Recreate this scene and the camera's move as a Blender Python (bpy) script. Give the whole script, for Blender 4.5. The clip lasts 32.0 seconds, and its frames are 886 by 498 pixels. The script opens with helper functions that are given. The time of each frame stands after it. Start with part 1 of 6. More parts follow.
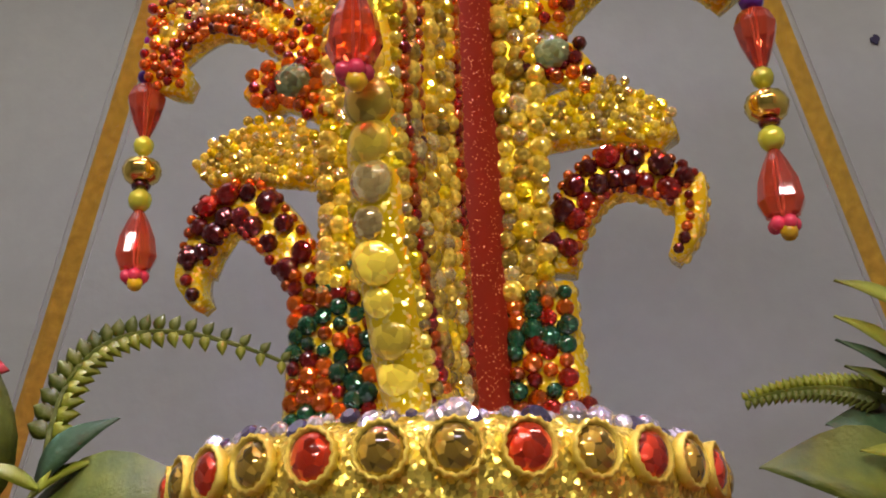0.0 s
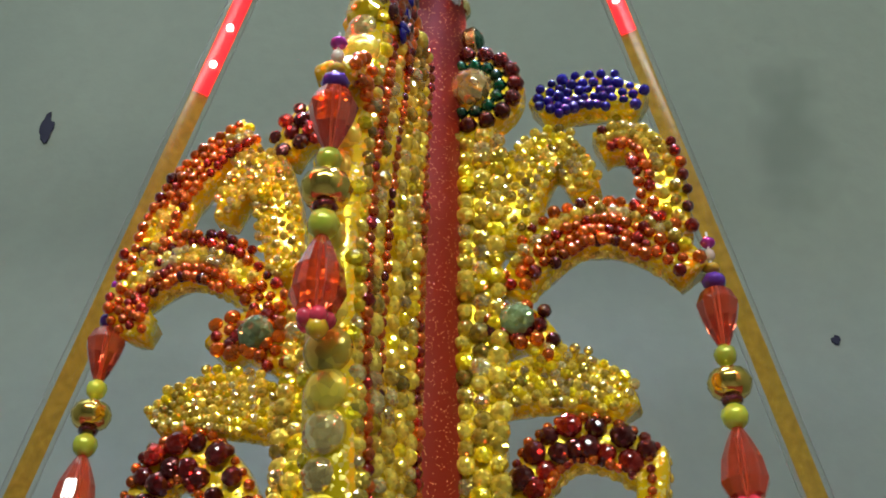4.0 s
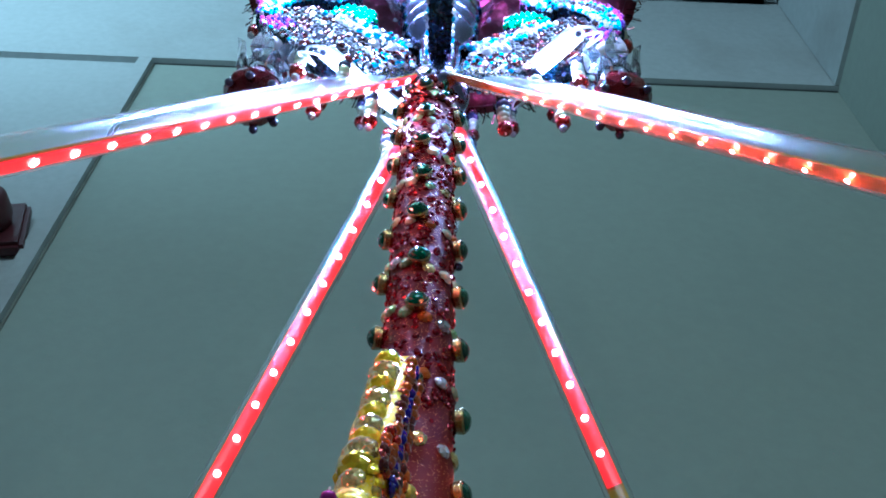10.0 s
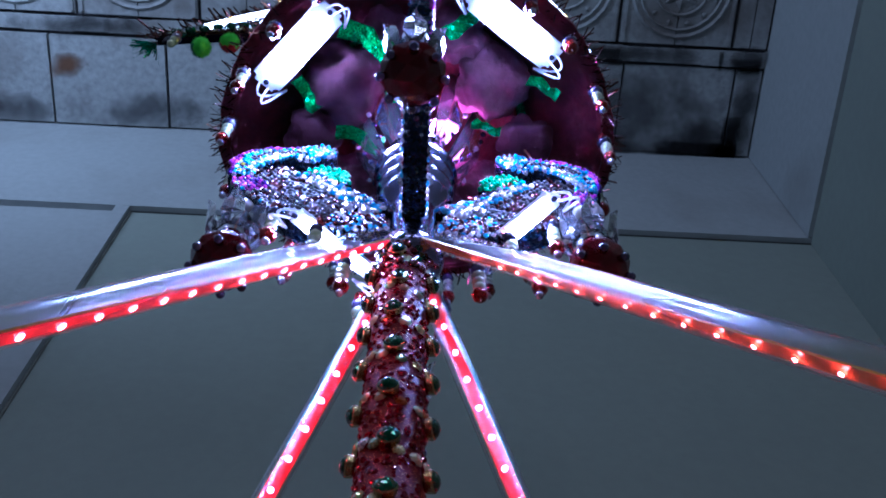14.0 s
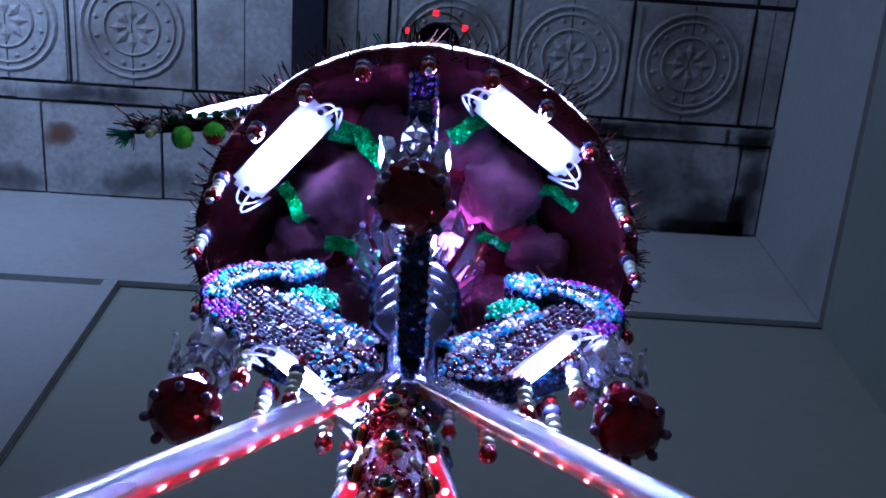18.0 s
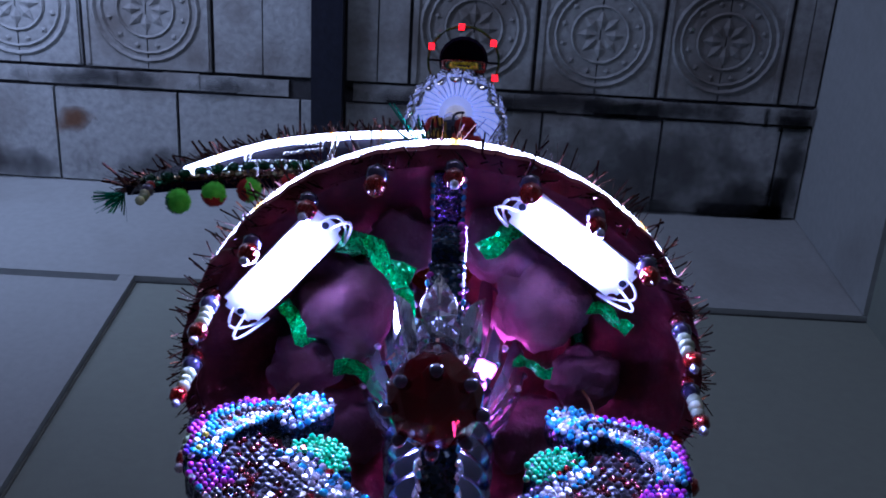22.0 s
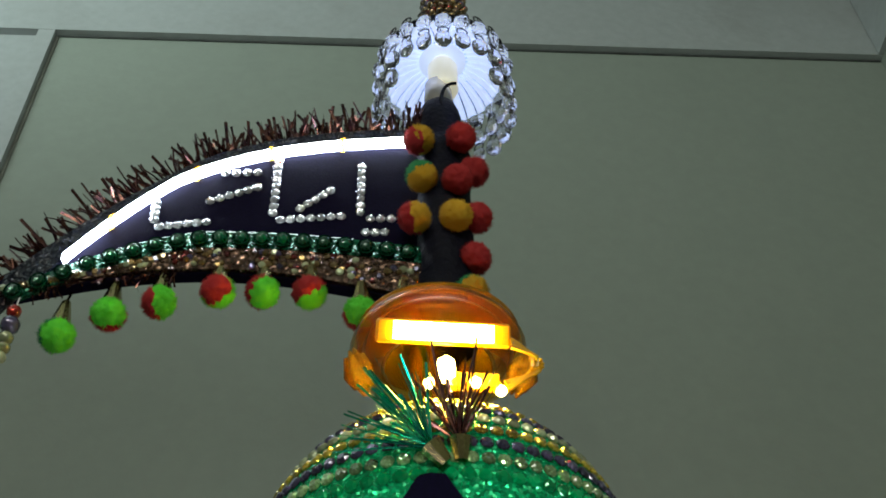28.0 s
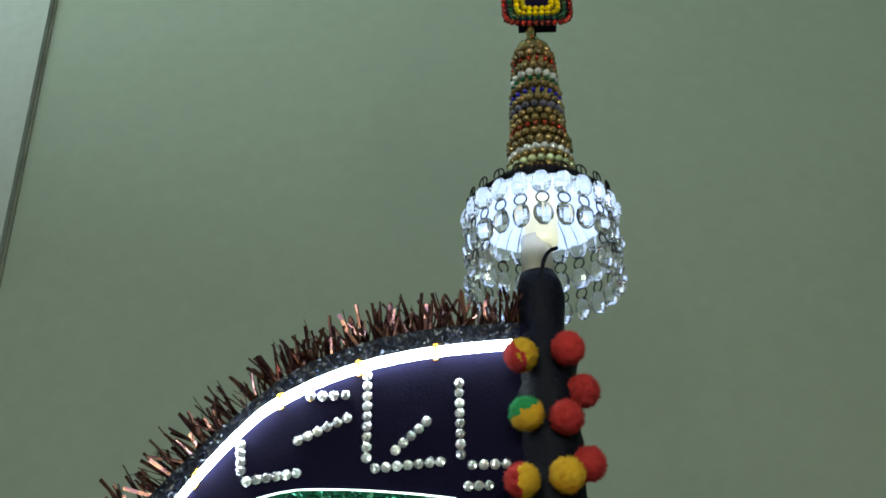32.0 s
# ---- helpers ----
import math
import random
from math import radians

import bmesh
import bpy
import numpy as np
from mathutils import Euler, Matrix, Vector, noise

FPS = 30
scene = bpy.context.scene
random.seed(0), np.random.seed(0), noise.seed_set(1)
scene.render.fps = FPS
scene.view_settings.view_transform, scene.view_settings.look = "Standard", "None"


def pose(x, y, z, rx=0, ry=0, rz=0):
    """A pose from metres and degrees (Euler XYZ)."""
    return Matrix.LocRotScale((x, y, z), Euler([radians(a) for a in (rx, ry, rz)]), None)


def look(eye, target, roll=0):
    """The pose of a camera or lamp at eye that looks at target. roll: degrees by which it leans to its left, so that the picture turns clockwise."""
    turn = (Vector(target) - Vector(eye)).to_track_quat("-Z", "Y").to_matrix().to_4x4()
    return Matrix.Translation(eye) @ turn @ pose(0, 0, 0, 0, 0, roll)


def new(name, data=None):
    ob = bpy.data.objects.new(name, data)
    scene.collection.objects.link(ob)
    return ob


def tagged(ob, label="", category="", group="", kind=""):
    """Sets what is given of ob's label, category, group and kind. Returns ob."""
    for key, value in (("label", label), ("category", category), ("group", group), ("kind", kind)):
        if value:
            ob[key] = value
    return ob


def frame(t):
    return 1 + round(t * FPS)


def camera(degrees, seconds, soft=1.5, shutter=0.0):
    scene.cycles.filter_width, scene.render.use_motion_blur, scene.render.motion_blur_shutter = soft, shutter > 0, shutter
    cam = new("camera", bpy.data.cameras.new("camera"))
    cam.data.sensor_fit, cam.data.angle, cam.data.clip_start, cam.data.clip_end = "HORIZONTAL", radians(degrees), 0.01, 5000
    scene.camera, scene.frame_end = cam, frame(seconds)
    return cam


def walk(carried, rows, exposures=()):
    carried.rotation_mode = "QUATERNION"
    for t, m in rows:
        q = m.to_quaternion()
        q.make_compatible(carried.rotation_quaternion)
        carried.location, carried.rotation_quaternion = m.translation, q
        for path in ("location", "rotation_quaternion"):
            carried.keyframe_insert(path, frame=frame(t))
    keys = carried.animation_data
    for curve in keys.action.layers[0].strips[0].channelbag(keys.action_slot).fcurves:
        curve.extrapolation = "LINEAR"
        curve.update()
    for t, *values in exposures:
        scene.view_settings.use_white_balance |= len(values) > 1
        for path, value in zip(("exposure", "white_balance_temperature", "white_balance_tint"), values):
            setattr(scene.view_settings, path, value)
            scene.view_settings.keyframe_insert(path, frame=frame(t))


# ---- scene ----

cam = camera(43.6, 32.0, 1.8)
PATH = [
    (0.0, pose(-0.0019, -0.2241, 1.2576, 110.59, 1.77, 2.09)),
    (1.0, pose(-0.0022, -0.2244, 1.2578, 113.50, 1.00, 1.25)),
    (2.0, pose(-0.0027, -0.2228, 1.2584, 116.14, 0.48, 0.31)),
    (3.0, pose(-0.0007, -0.2207, 1.2565, 121.41, -0.18, -0.24)),
    (3.5, pose(-0.0007, -0.2195, 1.2556, 123.13, -0.29, -0.56)),
    (5.5, pose(-0.0002, -0.2189, 1.2554, 130.89, -0.62, -1.78)),
    (6.0, pose(-0.0008, -0.2186, 1.2563, 132.58, -0.51, -1.81)),
    (7.0, pose(-0.0019, -0.2208, 1.2574, 136.68, -0.57, -2.54)),
    (8.0, pose(-0.0019, -0.2213, 1.2571, 141.05, -0.59, -2.91)),
    (9.0, pose(-0.0015, -0.2231, 1.2546, 144.95, -0.65, -2.59)),
    (10.0, pose(-0.0020, -0.2224, 1.2557, 147.57, -0.57, -2.32)),
    (11.0, pose(-0.0012, -0.2235, 1.2539, 149.86, -0.45, -2.68)),
    (12.0, pose(-0.0007, -0.2214, 1.2573, 151.65, -0.25, -2.67)),
    (13.0, pose(-0.0002, -0.2221, 1.2682, 153.70, 0.05, -2.91)),
    (14.0, pose(-0.0005, -0.2236, 1.2752, 155.04, 0.33, -3.16)),
    (14.5, pose(-0.0019, -0.2220, 1.2854, 155.57, 0.48, -3.25)),
    (16.5, pose(-0.0037, -0.2200, 1.3228, 157.42, 0.42, -3.72)),
    (17.0, pose(-0.0027, -0.2205, 1.3328, 157.83, 0.37, -3.75)),
    (18.0, pose(-0.0021, -0.2230, 1.3558, 158.32, 0.14, -3.86)),
    (19.0, pose(-0.0056, -0.2311, 1.3776, 158.13, -0.13, -3.52)),
    (20.0, pose(-0.0059, -0.2363, 1.4008, 157.59, -0.63, -3.16)),
    (21.0, pose(-0.0037, -0.2429, 1.4301, 157.19, -1.01, -3.01)),
    (22.0, pose(-0.0055, -0.2609, 1.4663, 155.91, -0.99, -3.07)),
    (22.5, pose(0.0000, -0.2790, 1.4952, 155.49, -0.21, -3.31)),
    (23.0, pose(0.0046, -0.2971, 1.5101, 155.06, 0.36, -3.66)),
    (23.5, pose(0.0006, -0.3137, 1.5208, 153.90, 0.58, -3.70)),
    (24.0, pose(-0.0125, -0.3178, 1.5340, 151.36, 1.03, -3.87)),
    (24.5, pose(-0.0164, -0.3192, 1.5484, 149.24, 0.95, -4.50)),
    (26.5, pose(-0.0264, -0.3195, 1.6756, 143.14, 0.43, -5.17)),
    (27.0, pose(-0.0260, -0.3320, 1.7233, 141.12, 0.53, -4.96)),
    (28.0, pose(-0.0274, -0.3643, 1.7825, 136.07, 1.37, -2.99)),
    (29.0, pose(-0.0266, -0.3912, 1.8348, 132.54, 1.81, -1.71)),
    (30.0, pose(-0.0456, -0.4097, 1.8877, 129.16, 2.18, -0.48)),
    (31.0, pose(-0.0463, -0.4277, 1.9586, 125.06, 1.84, 0.62)),
    (32.0, pose(-0.0447, -0.4768, 2.0180, 119.51, 0.99, 0.62)),
]
EXPOSURES = [
    (0.0, 1.13, 7050, 34), (1.0, 1.08, 6700, 12), (2.0, 1.03, 6600, 14), (3.0, 1.05, 6600, 27), (5.5, 1.02, 5020, -44), (7.0, 1.02, 4720, -18), (8.0, 0.76, 4480, -36), (9.0, 0.62, 4700, -10), (10.0, 0.33, 4550, -10), (13.0, -0.55, 4600, 18), (14.5, -1.0, 4600, 24), (17.0, -1.2, 4550, 30),
    (19.0, -1.2, 4800, 36), (21.0, -1.15, 4900, 36), (23.0, -1.25, 4850, 38), (24.5, -1.2, 4850, 32), (27.0, -0.92, 5900, 2), (28.0, -0.04, 6600, -2), (29.0, 0.16, 6700, -4), (30.0, 0.27, 6800, -6), (31.0, 0.33, 6650, -9), (32.0, 0.56, 6600, -12),
]
walk(cam, PATH, EXPOSURES)

# ---- world and lights ----
world = bpy.data.worlds.new("room_air")
scene.world = world
world.use_nodes = True
world.node_tree.nodes["Background"].inputs[0].default_value = (0.75, 0.85, 0.9, 1)
world.node_tree.nodes["Background"].inputs[1].default_value = 0.12


def area_lamp(name, m, size, size_y, power, color=(1, 1, 1)):
    data = bpy.data.lights.new(name, "AREA")
    data.shape, data.size, data.size_y, data.energy, data.color = "RECTANGLE", size, size_y, power, color
    ob = new(name, data)
    ob.matrix_world = m
    return ob


for x in (-0.55, 0.45):
    area_lamp("room_tube_light", look((x, -1.9, 2.75), (0.15, 0.3, 1.7)), 1.2, 0.12, 10.5, (1.0, 0.97, 0.9))
area_lamp("side_tube_light", look((-1.15, -0.35, 3.30), (-1.0, -0.1, 3.9)), 0.9, 0.08, 19, (0.85, 0.97, 1.0))

# ---- materials ----


def mat(name, color, rough=0.5, metal=0.0, noise_scale=0.0, vary=0.0, bump=0.0, second=None, alpha_trans=0.0, glow=0.0, random=0.0, ior=1.5, coat=0.0, sparkle=0.0, tilt=1.1, stain=None, flakes=None, contrast=(0.62, 1.8)):
    m = bpy.data.materials.new(name)
    m.use_nodes = True
    nt = m.node_tree
    b = nt.nodes["Principled BSDF"]
    b.inputs["Base Color"].default_value = (*color, 1)
    b.inputs["Roughness"].default_value = rough
    b.inputs["Metallic"].default_value = metal
    b.inputs["IOR"].default_value = ior
    b.inputs["Transmission Weight"].default_value = alpha_trans
    b.inputs["Coat Weight"].default_value = coat
    if glow:
        b.inputs["Emission Color"].default_value = (*color, 1)
        b.inputs["Emission Strength"].default_value = glow
    last = None
    tc = nt.nodes.new("ShaderNodeTexCoord")
    if noise_scale:
        n = nt.nodes.new("ShaderNodeTexNoise")
        n.inputs["Scale"].default_value = noise_scale
        n.inputs["Detail"].default_value = 5
        nt.links.new(tc.outputs["Object"], n.inputs["Vector"])
        if vary:
            ramp = nt.nodes.new("ShaderNodeValToRGB")
            ramp.color_ramp.elements[0].position, ramp.color_ramp.elements[1].position = 0.3, 0.7
            lo = second or tuple(c * (1 - vary) for c in color)
            ramp.color_ramp.elements[0].color = (*lo, 1)
            ramp.color_ramp.elements[1].color = (*color, 1)
            nt.links.new(n.outputs["Fac"], ramp.inputs["Fac"])
            last = ramp.outputs["Color"]
        if bump:
            bp = nt.nodes.new("ShaderNodeBump")
            bp.inputs["Strength"].default_value = bump
            bp.inputs["Distance"].default_value = 0.6 / noise_scale
            nt.links.new(n.outputs["Fac"], bp.inputs["Height"])
            nt.links.new(bp.outputs["Normal"], b.inputs["Normal"])
    if stain:
        # large soft dirt patches over the fine grain
        n2 = nt.nodes.new("ShaderNodeTexNoise")
        n2.inputs["Scale"].default_value = stain[0]
        n2.inputs["Detail"].default_value = 6
        if len(stain) > 4:
            # streaks that run down the wall
            mp = nt.nodes.new("ShaderNodeMapping")
            mp.inputs["Scale"].default_value = (1, 1, stain[4])
            nt.links.new(tc.outputs["Object"], mp.inputs["Vector"])
            nt.links.new(mp.outputs["Vector"], n2.inputs["Vector"])
        else:
            nt.links.new(tc.outputs["Object"], n2.inputs["Vector"])
        r2 = nt.nodes.new("ShaderNodeValToRGB")
        r2.color_ramp.elements[0].position, r2.color_ramp.elements[1].position = stain[2], stain[3]
        r2.color_ramp.elements[0].color, r2.color_ramp.elements[1].color = (0, 0, 0, 1), (1, 1, 1, 1)
        nt.links.new(n2.outputs["Fac"], r2.inputs["Fac"])
        mx = nt.nodes.new("ShaderNodeMix")
        mx.data_type = "RGBA"
        nt.links.new(r2.outputs["Color"], mx.inputs["Factor"])
        mx.inputs["A"].default_value = (*color, 1)
        if last:
            nt.links.new(last, mx.inputs["A"])
        mx.inputs["B"].default_value = (*stain[1], 1)
        last = mx.outputs["Result"]
    if sparkle:
        # glitter: tiny flakes, each tilted its own way
        v = nt.nodes.new("ShaderNodeTexVoronoi")
        v.inputs["Scale"].default_value = sparkle
        nt.links.new(tc.outputs["Object"], v.inputs["Vector"])
        sub = nt.nodes.new("ShaderNodeVectorMath")
        sub.operation = "SUBTRACT"
        sub.inputs[1].default_value = (0.5, 0.5, 0.5)
        nt.links.new(v.outputs["Color"], sub.inputs[0])
        sc = nt.nodes.new("ShaderNodeVectorMath")
        sc.operation = "SCALE"
        sc.inputs["Scale"].default_value = tilt
        nt.links.new(sub.outputs[0], sc.inputs[0])
        sep = nt.nodes.new("ShaderNodeSeparateColor")
        nt.links.new(v.outputs["Color"], sep.inputs["Color"])
        if flakes:
            # paint with a few bright flakes in it: (share, colour)
            few = nt.nodes.new("ShaderNodeMath")
            few.operation = "GREATER_THAN"
            few.inputs[1].default_value = 1 - flakes[0]
            nt.links.new(sep.outputs["Blue"], few.inputs[0])
            by = nt.nodes.new("ShaderNodeMath")
            by.operation = "MULTIPLY"
            by.inputs[1].default_value = tilt
            nt.links.new(few.outputs[0], by.inputs[0])
            nt.links.new(by.outputs[0], sc.inputs["Scale"])
        geo = nt.nodes.new("ShaderNodeNewGeometry")
        add = nt.nodes.new("ShaderNodeVectorMath")
        nt.links.new(geo.outputs["Normal"], add.inputs[0])
        nt.links.new(sc.outputs[0], add.inputs[1])
        nrm = nt.nodes.new("ShaderNodeVectorMath")
        nrm.operation = "NORMALIZE"
        nt.links.new(add.outputs[0], nrm.inputs[0])
        nt.links.new(nrm.outputs[0], b.inputs["Normal"])
        # flakes differ in brightness too
        fm = nt.nodes.new("ShaderNodeMapRange")
        fm.inputs["From Min"].default_value, fm.inputs["To Min"].default_value, fm.inputs["To Max"].default_value = 0.2, *contrast
        nt.links.new(sep.outputs["Green"], fm.inputs["Value"])
        fh = nt.nodes.new("ShaderNodeHueSaturation")
        fh.inputs["Color"].default_value = (*color, 1)
        nt.links.new(fm.outputs["Result"], fh.inputs["Value"])
        last = fh.outputs["Color"]
        if flakes:
            fx_ = nt.nodes.new("ShaderNodeMix")
            fx_.data_type = "RGBA"
            nt.links.new(few.outputs[0], fx_.inputs["Factor"])
            fx_.inputs["A"].default_value, fx_.inputs["B"].default_value = (*color, 1), (*flakes[1], 1)
            last = fx_.outputs["Result"]
    if random:
        info = nt.nodes.new("ShaderNodeObjectInfo")
        hsv = nt.nodes.new("ShaderNodeHueSaturation")
        mr = nt.nodes.new("ShaderNodeMapRange")
        mr.inputs["To Min"].default_value, mr.inputs["To Max"].default_value = 1 - random, 1 + random
        nt.links.new(info.outputs["Random"], mr.inputs["Value"])
        nt.links.new(mr.outputs["Result"], hsv.inputs["Value"])
        hsv.inputs["Color"].default_value = (*color, 1)
        if last:
            nt.links.new(last, hsv.inputs["Color"])
        last = hsv.outputs["Color"]
    if last:
        nt.links.new(last, b.inputs["Base Color"])
    return m


M = {}
M["gold"] = mat("gold_glitter_foil", (1.0, 0.76, 0.006), 0.22, 0.5, coat=0.5, sparkle=1500, tilt=1.0, flakes=(0.3, (1.0, 0.86, 0.16)))
M["gold_bright"] = mat("bright_gold_metal", (1.0, 0.72, 0.15), 0.15, 1.0)
M["brass"] = mat("dull_brass", (0.46, 0.39, 0.17), 0.22, 1.0, 900, 0.3, 0.2)
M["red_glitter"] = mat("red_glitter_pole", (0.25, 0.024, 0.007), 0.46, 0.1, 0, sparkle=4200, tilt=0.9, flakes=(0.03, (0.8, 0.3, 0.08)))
M["chrome"] = mat("chrome", (0.27, 0.26, 0.37), 0.17, 1.0)
M["silver_glitter"] = mat("silver_glitter", (0.72, 0.7, 0.72), 0.25, 0.8, sparkle=1300)
M["gold_glitter"] = mat("gold_glitter", (1.0, 0.8, 0.12), 0.25, 0.6, sparkle=1300)
M["green_glitter"] = mat("green_glitter_fabric", (0.02, 0.52, 0.19), 0.27, 0.55, sparkle=900)
M["black_tape"] = mat("black_tape", (0.003, 0.003, 0.010), 0.6, 0.0, 350, 0.4, 0.5)
M["navy_velvet"] = mat("dark_navy_velvet", (0.0035, 0.002, 0.018), 0.9, 0.0, 900, 0.4, 0.3)
M["maroon_cloth"] = mat("maroon_cloth", (0.22, 0.026, 0.036), 0.75, 0.0, 120, 0.5, 0.4)
M["pink_cotton"] = mat("pink_cotton", (0.17, 0.05, 0.07), 0.95, 0.0, 60, 0.45, 0.5)
M["green_foil"] = mat("green_foil", (0.01, 0.60, 0.10), 0.22, 0.6, sparkle=1200)
M["wire_white"] = mat("white_wire", (0.75, 0.74, 0.78), 0.4)
M["copper_wire"] = mat("copper_wire", (0.5, 0.2, 0.08), 0.35, 0.9)
M["tinsel"] = mat("dark_bronze_tinsel", (0.22, 0.1, 0.06), 0.22, 0.9, 300, 0.6, 0, second=(0.06, 0.03, 0.06))
M["tinsel_green"] = mat("green_tinsel", (0.02, 0.42, 0.26), 0.2, 0.85)
M["tinsel_blue"] = mat("dark_blue_tinsel", (0.03, 0.06, 0.18), 0.22, 0.85)
M["strip_amber"] = mat("amber_strip_backing", (0.72, 0.54, 0.075), 0.14, 0.2, 300, 0.35, 0.2)


def clear_plastic(name, tint, gloss, haze=0.05):
    """A clear hard plastic wall: mostly see-through, with a sheen that grows towards the edges."""
    m = bpy.data.materials.new(name)
    m.use_nodes = True
    nt = m.node_tree
    nt.nodes.remove(nt.nodes["Principled BSDF"])
    tr, gl, mx, lw = (nt.nodes.new(k) for k in ("ShaderNodeBsdfTransparent", "ShaderNodeBsdfGlossy", "ShaderNodeMixShader", "ShaderNodeLayerWeight"))
    tr.inputs["Color"].default_value = (*tint, 1)
    gl.inputs["Roughness"].default_value = 0.28
    lw.inputs["Blend"].default_value = 0.5
    pw, sc = nt.nodes.new("ShaderNodeMath"), nt.nodes.new("ShaderNodeMath")
    pw.operation, sc.operation = "POWER", "MULTIPLY_ADD"
    pw.inputs[1].default_value = 3
    sc.inputs[1].default_value, sc.inputs[2].default_value = gloss, haze
    nt.links.new(lw.outputs["Facing"], pw.inputs[0])
    nt.links.new(pw.outputs[0], sc.inputs[0])
    nt.links.new(sc.outputs[0], mx.inputs[0])
    nt.links.new(tr.outputs[0], mx.inputs[1])
    nt.links.new(gl.outputs[0], mx.inputs[2])
    nt.links.new(mx.outputs[0], nt.nodes["Material Output"].inputs["Surface"])
    return m


M["acrylic"] = clear_plastic("clear_acrylic", (0.99, 0.98, 0.96), 0.5, 0.04)
M["acrylic_worn"] = clear_plastic("scuffed_acrylic", (0.98, 0.97, 0.95), 0.5, 0.085)
M["crystal"] = mat("clear_crystal", (0.96, 0.96, 1.0), 0.03, 0.0, alpha_trans=0.97, ior=1.5)
M["led_white"] = mat("white_led", (0.52, 0.58, 1.0), 0.4, glow=620)
M["led_bell"] = mat("pale_bulb", (0.8, 0.74, 0.6), 0.4, glow=0.5)
# the reflector has its own glow in place of light from the bulb
M["shade_white"] = mat("self_lit_white_reflector", (0.62, 0.70, 1.0), 0.3, glow=0.65)
M["led_strip"] = mat("white_led_strip", (0.78, 0.84, 1.0), 0.4, glow=26)
M["led_thin"] = mat("thin_light_line", (0.78, 0.9, 0.95), 0.4, glow=3)
M["led_red"] = mat("red_led", (1.0, 0.05, 0.045), 0.4, glow=260)
M["led_ring"] = mat("red_ring_led", (1.0, 0.008, 0.006), 0.4, glow=7)
M["led_amber"] = mat("amber_led", (1.0, 0.6, 0.08), 0.4, glow=220)
M["led_pink"] = mat("magenta_led", (0.95, 0.25, 0.95), 0.4, glow=170)
M["pcb"] = mat("white_lamp_board", (0.8, 0.8, 0.84), 0.45)
M["amber_plastic"] = mat("amber_plastic", (0.95, 0.55, 0.035), 0.25, 0.0, 90, 0.25, 0.1, alpha_trans=0.4)
M["leaf"] = mat("green_fabric_leaf", (0.13, 0.18, 0.014), 0.55, 0.0, 160, 0.5, 0.3, second=(0.05, 0.095, 0.012))
M["leaf_teal"] = mat("teal_fabric_leaf", (0.04, 0.12, 0.045), 0.55, 0.0, 160, 0.4, 0.3)
M["leaf_light"] = mat("yellow_green_leaf", (0.24, 0.32, 0.02), 0.5, 0.0, 160, 0.4, 0.3)
M["red_petal"] = mat("red_petal", (0.5, 0.012, 0.01), 0.6, 0.0, 100, 0.3, 0.2)
M["wall"] = mat("painted_plaster", (0.285, 0.325, 0.28), 0.7, 0.0, 55, 0.06, 0.06, stain=(2.6, (0.215, 0.25, 0.225), 0.5, 0.85, 0.4))
M["plaster"] = mat("grey_white_plaster", (0.40, 0.43, 0.43), 0.75, 0.0, 60, 0.1, 0.15, stain=(3.0, (0.29, 0.30, 0.29), 0.55, 0.75))
M["tile"] = mat("whitewashed_clay_tile", (0.42, 0.44, 0.44), 0.8, 0.0, 70, 0.3, 0.3, stain=(4.0, (0.17, 0.16, 0.15), 0.5, 0.68))
M["joint"] = mat("sooty_joint", (0.05, 0.05, 0.055), 0.9, 0.0, 60, 0.4, 0.4)
# dark colour that paints the shadow line below the beam
M["ledge"] = mat("ledge_shadow_paint", (0.10, 0.11, 0.105), 0.85, 0.0, 40, 0.5, 0.3)
M["girder"] = mat("dark_painted_steel", (0.012, 0.014, 0.03), 0.5, 0.0, 60, 0.4, 0.2)
M["floor"] = mat("grey_floor", (0.3, 0.29, 0.27), 0.6, 0.0, 20, 0.3, 0.1)
M["maroon_plastic"] = mat("maroon_plastic", (0.07, 0.012, 0.018), 0.45, 0.0, 60, 0.3, 0.1)
# darker tone for the shadow edge painted beside the green panel
M["wall_joint"] = mat("joint_shadow_paint", (0.2, 0.21, 0.18), 0.8, 0.0, 30, 0.4, 0.3)
M["soot"] = mat("dark_stain", (0.02, 0.02, 0.05), 0.8)
M["lace"] = mat("bronze_sequin_lace", (0.14, 0.085, 0.06), 0.25, 0.8, sparkle=700)
CUT_SCALE = {"b_lemon": 2.2, "b_clear": 2.6, "b_champagne": 2.6, "b_gold": 2.6, "b_olive": 2.6, "b_white": 2.8, "b_red": 2.2, "b_dark": 2.2, "b_peridot": 3.0, "b_green": 2.2}
TILT = {"b_lemon": 0.3}
GLASSY = {"b_champagne": 0.4, "b_orange": 0.35, "b_red": 0.25, "b_dark": 0.25}
